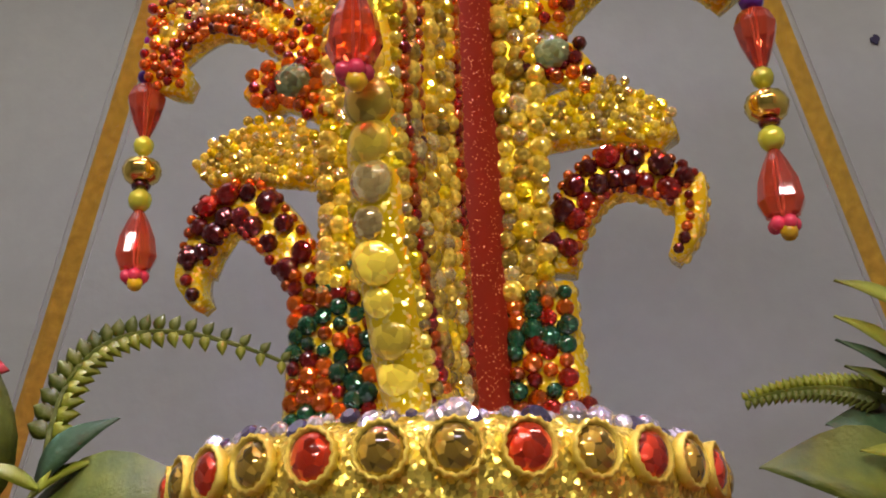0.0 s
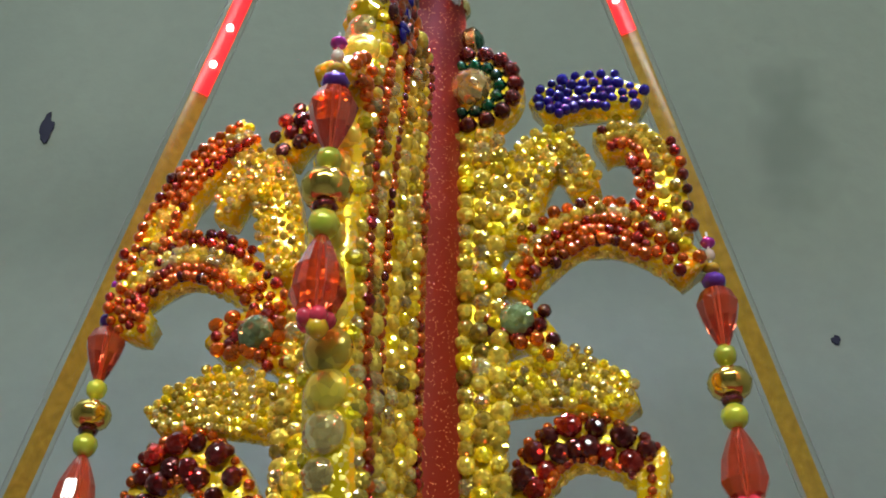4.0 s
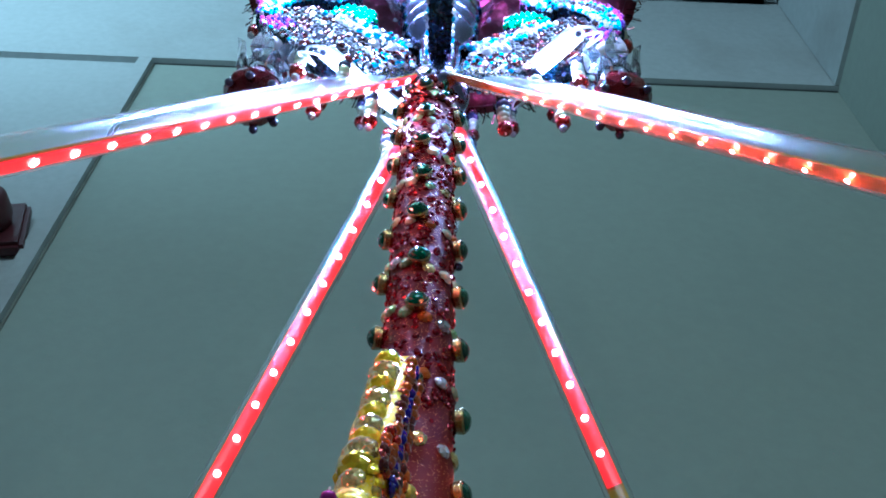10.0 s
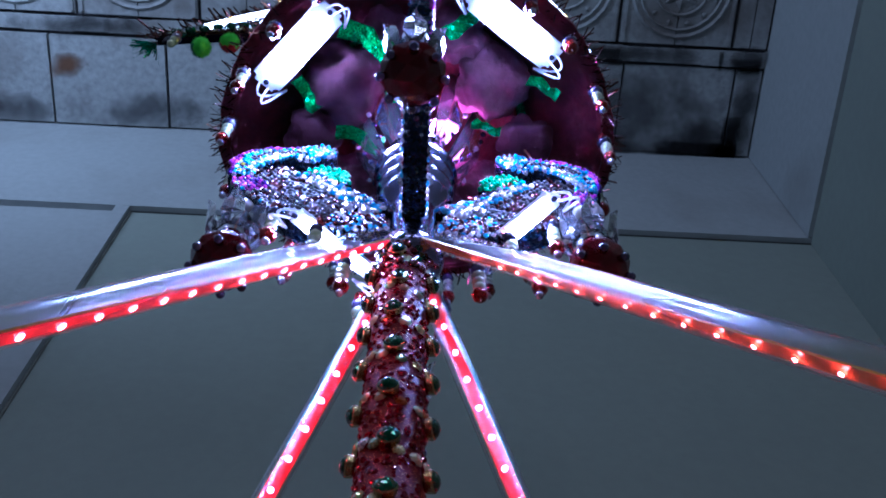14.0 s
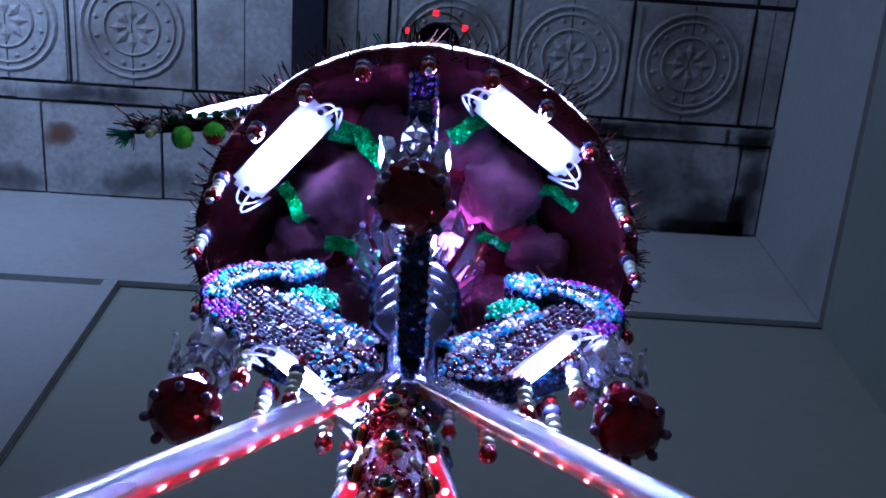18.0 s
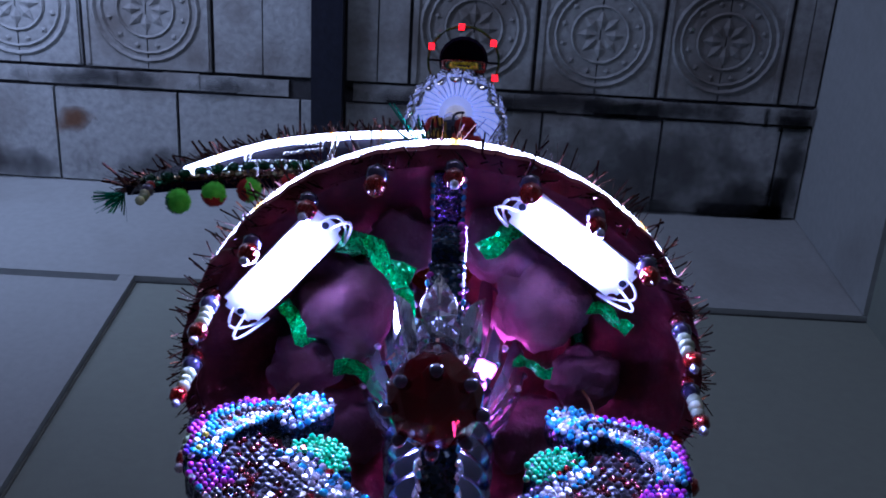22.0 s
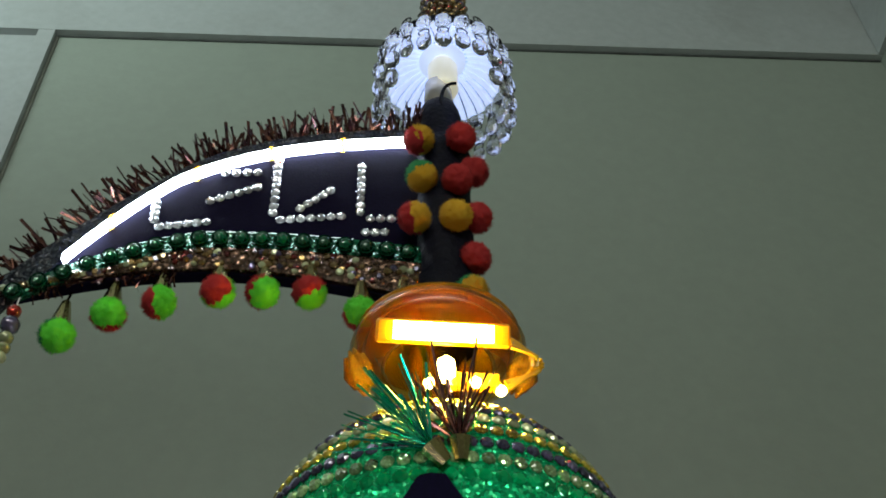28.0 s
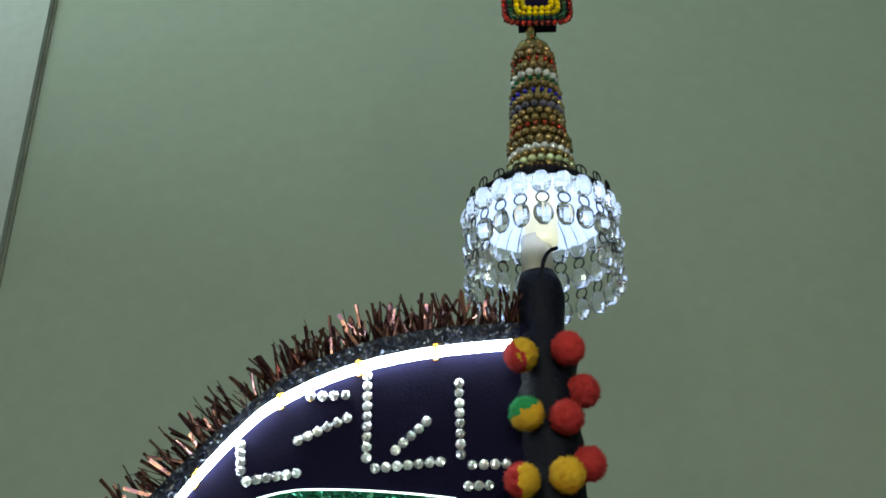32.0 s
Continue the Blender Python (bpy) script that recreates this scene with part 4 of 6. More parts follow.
def strut(start, end, lit, dim=False):
    start, end = Vector(start), Vector(end)
    d = end - start
    length = d.length
    m = Matrix.Translation(start) @ d.to_track_quat("Z", "Y").to_matrix().to_4x4()
    ob = thing("light_tube", "clear acrylic tube with a red light strip inside", "light tube", m, group="light tubes of the stand")
    bm = bmesh.new()
    lathe(bm, ((0.0053, 0.0), (0.0053, length)), 16)
    part("tube", bm, M["acrylic" if start.y > 0 else "acrylic_worn"], ob, smooth=True)
    toward = (m.to_3x3().inverted() @ (Vector((0, -0.229, 1.3 if start.y > 0 else 1.05)) - (start + end) / 2))
    toward.z = 0
    toward.normalize()
    deep = 0.0
    if start.y < 0:
        # the front strips lie along the lower inner side of their tubes
        low = m.to_3x3().inverted() @ Vector((0, 0.77, -0.64))
        low.z = 0
        toward, deep = (toward + low.normalized() * 1.1).normalized(), 0.0030
    a = math.atan2(toward.y, toward.x)
    half = 0.0033 if start.y > 0 else 0.0029
    bm = bmesh.new()
    box(bm, deep - 0.0007, deep, -half, half, 0.002, length - 0.002)
    strip = part("light_strip", bm, M["strip_amber"], ob, "amber flexible strip with red lights")
    strip.rotation_euler = (0, 0, a)
    for lo, hi in (() if dim else lit):
        bm = bmesh.new()
        box(bm, deep + 0.0002, deep + 0.0007, -half * 0.9, half * 0.9, max(lo, 0.003), min(hi, length - 0.003))
        part("glowing_gel", bm, M["red_gel"], strip, "red gel glowing over the lights")
    k = 0.01
    while k < length:
        if any(lo <= k <= hi for lo, hi in lit):
            piece("light", LEDM, strip, Matrix.Translation((deep + 0.0008, 0, k)) @ Matrix.Rotation(math.pi / 2, 4, "Y") @ Matrix.Diagonal((0.0007, 0.0007, 0.001, 1) if dim else (0.0013, 0.0013, 0.001, 1)))
        k += 0.0160
    return ob


HUB = 1.742
strut((-0.0115, 0.014, HUB), (-0.0115 - 0.372 * 0.538, 0.014 + 0.35 * 0.538, HUB - 0.538), ((0.0, 0.23),))
strut((0.0080, 0.014, HUB), (0.0080 + 0.360 * 0.538, 0.014 + 0.35 * 0.538, HUB - 0.538), ((0.0, 0.20),))
strut((-0.0135, -0.013, 1.738), (-0.0135 + -0.377 * 0.534, -0.013 + -0.328 * 0.534, 1.738 - 0.534), ((0.0, 0.34),))
strut((0.007, -0.013, 1.741), (0.007 + 0.368 * 0.537, -0.013 + -0.35 * 0.537, 1.741 - 0.537), ((0.08, 0.5),), True)

# ---- hub with four arms, each with a hanging ornament ----
TX = 0.0
hub = thing("hub_collar", "chrome ribbed collar and crystal petals round the pole top", "collar", pose(TX, 0, 0))
bm = bmesh.new()
prof = [(0.0125, 1.735), (0.015, 1.742), (0.0125, 1.752), (0.0115, 1.79)]
for k in range(4):
    z = 1.80 + k * 0.0135
    prof += [(0.0155 + 0.0012 * k, z), (0.0195 + 0.0012 * k, z + 0.0045), (0.0195 + 0.0012 * k, z + 0.008), (0.0155 + 0.0012 * k, z + 0.012)]
prof += [(0.012, 1.862), (0.008, 1.90)]
lathe(bm, prof, 28)
part("collar", bm, M["chrome"], hub, "ribbed chrome collar", smooth=True)
bm = bmesh.new()
lathe(bm, ((0.008, 1.895), (0.0085, 1.93), (0.008, 1.965)), 16)
part("neck", bm, M["navy_velvet"], hub)
bm = bmesh.new()
box(bm, -0.007, 0.007, -0.003, 0.0, -0.013, 0.013)
lamp = part("inner_light", bm, M["led_pink"], hub, "glowing magenta light")
lamp.location, lamp.rotation_euler = (0.014, -0.0115, 1.895), (radians(-35), 0, 0.3)
for k in range(10):
    a = 2 * math.pi * (k + 0.5) / 10
    bm = bmesh.new()
    rows = []
    for z, r, w in ((1.862, 0.019, 0.004), (1.885, 0.030, 0.0085), (1.91, 0.037, 0.0095), (1.935, 0.038, 0.0075), (1.952, 0.036, 0.0025)):
        rows.append([bm.verts.new((rr, yy, z)) for rr, yy in ((r, -w), (r + 0.0022, 0), (r, w), (r - 0.0022, 0))])
    for p, q in zip(rows, rows[1:]):
        for i in range(4):
            bm.faces.new((p[i], p[(i + 1) % 4], q[(i + 1) % 4], q[i]))
    bm.faces.new(rows[0][::-1])
    bm.faces.new(rows[-1])
    leaf = part("petal", bm, M["crystal"], hub, "clear crystal petal" if k == 0 else "")
    leaf.rotation_euler = (0, 0, a)
    for j in range(9):
        t = j / 8
        z, r, w = 1.865 + 0.085 * t, 0.0205 + 0.02 * math.sin(t * 1.9), 0.0098 * math.sin(0.3 + 2.6 * t)
        piece("bead", BALL["b_smoke" if j % 3 else "b_white"], leaf, out_of((r, w, z), (1, 0, 0), 0.0018))


M["lace_dark"] = mat("black_sequins", (0.004, 0.005, 0.012), 0.3, 0.3, sparkle=900)
M["lace_navy"] = mat("navy_sequins", (0.012, 0.03, 0.06), 0.22, 0.6, sparkle=800)


def arm(degrees, face):
    ob = fin_frame("arm", "scrolled arm covered with turquoise, white and red beads", degrees)
    ob["category"], ob["group"] = "arm", "arms round the hub"
    T_, W_, G_, RB, MG = ("b_turq", "b_white", "b_turq"), ("b_white", "b_white", "b_turq"), ("b_emerald", "b_emerald", "b_emerald"), ("b_red", "b_turq", "b_smoke", "b_white"), ("b_magenta", "b_purple", "b_magenta")
    DK = ("b_jet", "b_dark", "b_jet", "b_jet", "b_dark", "b_jet")

    def mixed(t):
        return ("b_turq", "b_red", "b_white", "b_dark", "b_smoke", "b_smoke") if t < 0.34 else DK if t < 0.86 else MG

    def tip(t):
        return ("b_turq", "b_smoke", "b_turq", "b_white", "b_clear") if t < 0.4 else DK

    faces = (1, -1) if face == 0 else (face,)
    for F_ in faces:
        mine = F_ == faces[0]
        stroke(ob, "scroll", (14, 1776), (54, 1781), (92, 1824), (16, 20, 13), rows_of(6, [mixed] * 6, 1.2), F_, 0.010, (-1, "b_smoke", 1.7), body="lace_navy")
        if not mine:
            continue
        stroke(ob, "backing", (34, 1798), (58, 1813), (80, 1842), (14, 28, 20), rows_of(5, DK, 1.6), F_, 0.006, body="lace_dark")
        stroke(ob, "lobe", (93, 1826), (87, 1854), (62, 1864), (13, 18, 14), rows_of(5, [MG, T_, tip, W_, T_], 1.25), F_, 0.011, body="lace_navy")
        stroke(ob, "lobe_end", (66, 1866), (52, 1868), (62, 1850), (10, 14, 8), rows_of(3, [T_, W_, T_], 1.25), F_, 0.011, body="lace_navy")
        stroke(ob, "leaf", (38, 1822), (46, 1838), (58, 1836), (9, 13, 7), rows_of(5, G_, 1.2), F_, 0.009, body="lace_navy")
        stroke(ob, "stem", (16, 1790), (34, 1806), (60, 1836), (10, 9, 9), rows_of(3, [W_, W_, RB], 1.6), F_, 0.009, body="lace_navy")
    for F_ in (1, -1):
        for u, z in ((24, 1784), (33, 1788)):
            piece("large_stone", BIG["b_white"], ob, out_of((u / 1000, F_ * 0.0055, z / 1000), (0, F_, 0), 0.0042))
    if face:
        bm = bmesh.new()
        tube(bm, curve((0.062, 0, 1.866), (0.067, -0.001, 1.880), (0.064, -0.002, 1.897), 10), 0.0007, 5)
        part("wire", bm, M["copper_wire"], ob, "thin copper wire up to the canopy")
        piece("wire_bead", BALL["b_pearl"], ob, out_of((0.062, -face * 0.001, 1.870), (0, 0, 1), 0.0030))
    # dark sequin band along the underside
    bm = bmesh.new()
    pts = [Vector((p.x, 0, p.y)) / 1000 for p in curve((13, 1763, 0), (54, 1768, 0), (97, 1817, 0), 12)]
    rings = [[bm.verts.new(p + Vector((0, y, z))) for y, z in ((-0.0058, 0), (0.0058, 0), (0.0058, 0.003), (-0.0058, 0.003))] for p in pts]
    for p, q in zip(rings, rings[1:]):
        for i in range(4):
            bm.faces.new((p[i], p[(i + 1) % 4], q[(i + 1) % 4], q[i]))
    bm.faces.new(rings[0][::-1])
    bm.faces.new(rings[-1])
    part("under_band", bm, M["lace_navy"], ob, "dark navy sequin band")
    for k in range(22):
        p = pts[min(11, k // 2)].lerp(pts[min(11, k // 2 + 1)], (k % 2) / 2)
        for y in (-0.006, 0.006):
            piece("side_bead", GEM["b_white" if (k + (y > 0)) % 3 else "b_turq"], ob, out_of(p + Vector((0, y, 0.0012)), (0, y, -0.003), 0.0015))
    return ob


arm(180, 1)
arm(0, -1)
arm(-91, 0)

FACET = mesh_of("cut_ball", (lambda b: (bmesh.ops.create_icosphere(b, subdivisions=2, radius=1), b)[1])(bmesh.new()), M["glass_dark_red"])


def ornament(place):
    ob = thing("hanging_ornament", "deep red cut-glass ball under a crystal cup and pearl", "ornament", Matrix.Translation(place), group="ornaments hanging from the arms")
    bm = bmesh.new()
    tube(bm, ((0, 0, 0.03), (0, 0, -0.045)), 0.0006, 5)
    part("wire", bm, M["copper_wire"], ob)
    piece("pearl", ball_mesh("pearl", M["b_pearl"], 14, 10), ob, Matrix.Diagonal((0.0066, 0.0066, 0.0058, 1)))
    bm = bmesh.new()
    lathe(bm, ((0.003, -0.006), (0.0055, -0.010), (0.0045, -0.0125), (0.003, -0.013)), 12)
    part("bead_cap", bm, M["crystal"], ob)
    bm = bmesh.new()
    lathe(bm, ((0.0035, -0.012), (0.0075, -0.018), (0.0095, -0.027), (0.0085, -0.035), (0.0075, -0.034), (0.0082, -0.027), (0.006, -0.019)), 12, closed=True)
    part("crystal_cup", bm, M["crystal"], ob, "clear crystal cup")
    for k in range(6):
        # pointed petals that stand up round the cup
        bm = bmesh.new()
        rows = []
        for z, r, w in ((-0.036, 0.0088, 0.0028), (-0.029, 0.0122, 0.0058), (-0.021, 0.0136, 0.0052), (-0.014, 0.0148, 0.0026), (-0.009, 0.0160, 0.0003)):
            rows.append([bm.verts.new((rr, yy, z)) for rr, yy in ((r, -w), (r + 0.0016, 0), (r, w), (r - 0.0012, 0))])
        for p, q in zip(rows, rows[1:]):
            for i in range(4):
                bm.faces.new((p[i], p[(i + 1) % 4], q[(i + 1) % 4], q[i]))
        bm.faces.new(rows[0][::-1])
        bm.faces.new(rows[-1])
        part("petal", bm, M["crystal"], ob, "pointed clear crystal petal" if k == 0 else "").rotation_euler = (0, 0, 2 * math.pi * (k + 0.5) / 6)
    bm = bmesh.new()
    lathe(bm, ((0.006, -0.035), (0.007, -0.041), (0.0075, -0.046)), 12)
    part("neck", bm, M["glass_dark_red"], ob)
    piece("ball", FACET, ob, Matrix.Translation((0, 0, -0.059)) @ Matrix.Diagonal((0.0148, 0.0148, 0.0135, 1)))
    for k in range(8):
        a = 2 * math.pi * k / 8
        piece("claw_bead", BALL["b_smoke"], ob, out_of((0.0138 * math.cos(a), 0.0138 * math.sin(a), -0.066), (math.cos(a), math.sin(a), -0.5), 0.0023))
        piece("claw_bead", BALL["b_white"], ob, out_of((0.0105 * math.cos(a), 0.0105 * math.sin(a), -0.0475), (math.cos(a), math.sin(a), 0.5), 0.0014))
    return ob


ornament((-0.0868, 0.0, 1.792))
ornament((0.0860, -0.005, 1.792))
ornament((-0.0035, -0.090, 1.800))
ornament((0.0, 0.0868, 1.792))


def lamp_board(name, place, along, length, width, tilt):
    """A white board with a glowing field and two wires."""
    d = Vector(along).normalized()
    m = Matrix.Translation(place) @ Matrix.Rotation(math.atan2(d.y, d.x), 4, "Z") @ Matrix.Rotation(tilt, 4, "X")
    ob = thing(name, "glowing white light module on a small board", "light module", m, group="white light modules")
    bm = bmesh.new()
    box(bm, -length / 2 - 0.006, length / 2 + 0.006, -width / 2 - 0.001, width / 2 + 0.001, 0.0, 0.002)
    bmesh.ops.bevel(bm, geom=[e for e in bm.edges if abs(e.verts[0].co.z - e.verts[1].co.z) > 0.001], offset=0.003, segments=3, affect="EDGES")
    part("board", bm, M["pcb"], ob)
    bm = bmesh.new()
    box(bm, -length * 0.45, length * 0.45, -width * 0.46, width * 0.46, -0.0012, -0.0002)
    bmesh.ops.bevel(bm, geom=[e for e in bm.edges if abs(e.verts[0].co.z - e.verts[1].co.z) > 0.0005], offset=width * 0.3, segments=4, affect="EDGES")
    part("glow_field", bm, M["led_white"], ob, "bright white glowing field")
    for k in range(2):
        e = length / 2 + 0.004
        for s_ in (-1, 1):
            bm = bmesh.new()
            tube(bm, curve((s_ * e, 0.003 - 0.006 * k, 0), (s_ * (e + 0.009 - 0.002 * k), 0.005 - 0.003 * k, -0.006 + 0.003 * k), (s_ * (e - 0.003), 0.013, 0.004), 12), 0.0007, 5)
            part("wire", bm, M["wire_white"], ob)
        for s_ in (-1, 1):
            if k == 0:
                bm = bmesh.new()
                lathe(bm, ((0.0016, -0.0006), (0.0016, 0.0)), 10, (s_ * (length / 2 + 0.0035), 0, -0.0002))
                part("screw_hole", bm, M["soot"], ob)
    return ob


lamp_board("light_module", (-0.0695, -0.060, 1.886), (0.036, -0.042, 0), 0.048, 0.0165, 0.15)
lamp_board("light_module", (0.051, -0.078, 1.886), (0.046, 0.033, 0), 0.048, 0.0165, 0.15)
lamp_board("light_module", (0.053, -0.0110, 1.766), (0.022, -0.023, 0), 0.032, 0.0085, 0.3)
lamp_board("light_module", (-0.0385, 0.003, 1.762), (0.035, 0.028, 0), 0.040, 0.0075, 0.3)

# ---- canopy: hollow dish below, green dome above ----
def back(a):
    """The brim is flattened behind: the share of its radius at angle a."""
    y = math.sin(a)
    return 1.0 if y <= 0 else 1 / math.hypot(math.cos(a), y / 0.72)


DX = -0.003  # the dome sits slightly off the brim's centre
canopy = thing("canopy", "maroon-lined canopy with a green glitter dome and light rim", "canopy", pose(TX, 0, 0) @ Matrix.Diagonal((0.985, 0.97, 1, 1)))
bm = bmesh.new()
lathe(bm, ((0.110, 1.894), (0.1155, 1.897), (0.1155, 1.9035), (0.112, 1.906), (0.073, 1.924), (0.068, 1.922), (0.108, 1.901)), 56, closed=True, wave=lambda a, z: back(a))
part("dish", bm, M["maroon_cloth"], canopy, "maroon cloth brim", smooth=True)
bm = bmesh.new()
lathe(bm, ((0.111, 1.8925), (0.1180, 1.8930), (0.1184, 1.8975), (0.111, 1.8975)), 160, closed=True, wave=lambda a, z: back(a) * (1 + 0.0035 * math.sin(23 * a) + 0.0035 * math.sin(57 * a + 1)))
part("hem", bm, M["maroon_cloth"], canopy, "dark hem")
DC, DR = 1.980, 0.0712
DOME = [(0.0718, 1.922), (0.0716, 1.95), (DR, DC)] + [(max(0.010, DR * math.cos(t)), DC + DR * math.sin(t)) for t in np.linspace(0.12, 1.45, 13)]
bm = bmesh.new()
lathe(bm, DOME + [(r * 0.93, z - 0.004) for r, z in DOME[::-1]], 48, (DX, 0, 0), closed=True)
part("dome", bm, M["green_glitter"], canopy, "green glitter dome", smooth=True)
bm = bmesh.new()
lathe(bm, [(r * 0.915, z - 0.006) for r, z in DOME] + [(r * 0.90, z - 0.008) for r, z in DOME[::-1]], 40, (DX, 0, 0), closed=True)
part("lining", bm, M["maroon_cloth"], canopy, "maroon lining", smooth=True)
rest = bmesh.new()
for j, (t, key) in enumerate(((0.10, "b_emerald"), (0.20, "b_peridot"), (0.31, "b_smoke"), (0.42, "b_olive"), (0.54, "b_pale"), (0.66, "b_smoke"), (0.78, "b_olive"), (0.92, "b_gold"), (1.08, "b_gold"), (1.24, "b_clear"))):
    r, rr = 0.0026, DR * math.cos(t)
    count = int(2 * math.pi * rr / (r * 2.15))
    for k in range(count):
        a = 2 * math.pi * (k + 0.5 * (j % 2)) / count
        m = out_of((DX + rr * math.cos(a), rr * math.sin(a), DC + DR * math.sin(t)), (math.cos(a), math.sin(a), math.tan(t)), r, R.random())
        if math.sin(a) < 0.05:
            piece("dome_stone", GEM[key], canopy, m)
        else:
            mark = len(rest.verts)
            rest.from_mesh(GEM[key])
            bmesh.ops.transform(rest, matrix=m, verts=rest.verts[mark:])
part("dome_stones", rest, M["b_smoke"], canopy, "rows of stones round the dome's back")["kind"] = "stuff"
bm = bmesh.new()
loops = []
for i in range(8):
    half = 0.0140 * math.sqrt(max(0.06, 1 - ((i / 7 - 0.45) / 0.58) ** 2))
    z, rr = 1.924 + 0.062 * i / 7, 0.0732 if i < 6 else 0.0722
    loops.append([bm.verts.new((DX + q * math.sin(x / q - 0.11), -q * math.cos(x / q - 0.11), z)) for x, q in ((-half, rr), (0, rr + 0.001), (half, rr), (half, rr - 0.004), (-half, rr - 0.004))])
for p, q in zip(loops, loops[1:]):
    for i in range(5):
        bm.faces.new((p[i], p[(i + 1) % 5], q[(i + 1) % 5], q[i]))
bm.faces.new(loops[0][::-1])
bm.faces.new(loops[-1])
part("front_patch", bm, M["navy_velvet"], canopy, "dark navy patch")

# glowing rim strip, in lengths with yellow joints
for k in range(24):
    a0, a1 = 2 * math.pi * k / 24 + 0.004, 2 * math.pi * (k + 1) / 24 - 0.004
    bm = bmesh.new()
    loops = []
    for i in range(6):
        a = a0 + (a1 - a0) * i / 5
        z = 1.9005 + 0.0006 * math.sin(7 * a)
        loops.append([bm.verts.new((back(a) * r * math.cos(a), back(a) * r * math.sin(a), z + dz)) for r, dz in ((0.1166, 0.0004), (0.1178, 0.0008), (0.1178, 0.0050), (0.1166, 0.0054))])
    for p, q in zip(loops, loops[1:]):
        for i in range(4):
            bm.faces.new((p[i], p[(i + 1) % 4], q[(i + 1) % 4], q[i]))
    bm.faces.new(loops[0][::-1])
    bm.faces.new(loops[-1])
    part("rim_light", bm, M["led_strip"], canopy, "glowing white strip" if k == 0 else "")
    if k % 3 == 0 and (k == 0 or k >= 12):
        bm = bmesh.new()
        box(bm, 0.1165, 0.1182, -0.0022, 0.0022, 1.9002, 1.9068)
        j_ = part("joint", bm, M["amber_plastic"], canopy)
        j_.rotation_euler = (0, 0, 2 * math.pi * k / 24)

# ribs, cotton puffs and foil inside the dish
for k in (0, 2):
    bm = bmesh.new()
    pts = curve((0.010, 0, 1.955), (0.060, 0, 1.922), (0.107, 0, 1.893), 10)
    rings = [[bm.verts.new(p + Vector((0, y, z))) for y, z in ((-0.0062, 0), (0.0062, 0), (0.0062, 0.004), (-0.0062, 0.004))] for p in pts]
    for p, q in zip(rings, rings[1:]):
        for i in range(4):
            bm.faces.new((p[i], p[(i + 1) % 4], q[(i + 1) % 4], q[i]))
    bm.faces.new(rings[0][::-1])
    bm.faces.new(rings[-1])
    rib = part("rib", bm, M["lace_navy"], canopy, "navy sequin rib with crystal edges")
    rib.rotation_euler = (0, 0, radians(-91 + 90 * k))
    for i in range(26):
        p = pts[i * 9 // 26].lerp(pts[i * 9 // 26 + 1], (i * 9 / 26) % 1)
        for y in (-0.0066, 0.0066):
            piece("edge_bead", GEM["b_white" if i % 2 else "b_turq"], rib, out_of(p + Vector((0, y, 0.0005)), (0, y, -0.006), 0.0015))


def puff(bm, place, size, seed):
    """One lumpy wad of cotton."""
    made = bmesh.ops.create_icosphere(bm, subdivisions=4, radius=1)["verts"]
    for v in made:
        lump = 0.42 * noise.noise(v.co * 1.7 + Vector((seed * 3.1, 0, 0))) + 0.10 * noise.noise(v.co * 6 + Vector((0, seed, 0)))
        q = v.co * size * (1.05 + lump)
        v.co = Vector((q.x, q.y, q.z * 0.45)) + Vector(place)


for k, (x, y, z, s_) in enumerate(((-0.042, -0.036, 1.905, 0.023), (0.042, -0.042, 1.905, 0.022), (-0.020, -0.068, 1.904, 0.015), (0.022, -0.070, 1.904, 0.016), (-0.064, -0.004, 1.904, 0.015), (0.066, -0.006, 1.904, 0.015), (-0.04, 0.03, 1.910, 0.020), (0.04, 0.03, 1.910, 0.020))):
    bm = bmesh.new()
    puff(bm, (x, y, z), s_, k)
    part("cotton_puff", bm, M["pink_cotton"], canopy, "pink cotton puff" if k == 0 else "", smooth=True)


def foil(place, size, seed, turn):
    rr = random.Random(seed)
    bm = bmesh.new()
    n1, n2 = 7, 3
    g = [[bm.verts.new((size * (i / (n1 - 1) - 0.5), size * 0.35 * (j / (n2 - 1) - 0.5) * rr.uniform(0.7, 1.2), rr.uniform(-1, 1) * size * 0.09 + size * 0.15 * math.sin(i * 0.9))) for j in range(n2)] for i in range(n1)]
    for i in range(n1 - 1):
        for j in range(n2 - 1):
            bm.faces.new((g[i][j], g[i + 1][j], g[i + 1][j + 1], g[i][j + 1]))
    r = bmesh.ops.extrude_face_region(bm, geom=bm.faces[:])
    for v in r["geom"]:
        if isinstance(v, bmesh.types.BMVert):
            v.co.z += 0.0006
    ob = part("foil", bm, M["green_foil"], canopy, "crumpled green foil")
    ob.location, ob.rotation_euler = place, (0.2, 0.1, turn)


for k, (x, y, z, s_, tn) in enumerate(((-0.031, -0.066, 1.893, 0.035, 0.35), (-0.017, -0.042, 1.890, 0.022, 1.3), (-0.066, -0.032, 1.892, 0.022, 0.9), (0.072, -0.044, 1.892, 0.020, 0.4), (0.040, -0.018, 1.889, 0.018, 0.1), (0.024, -0.080, 1.893, 0.026, 2.5), (-0.034, -0.006, 1.892, 0.030, 0.05))):
    foil((x, y, z), s_, k, tn)

# strings of beads round the rim


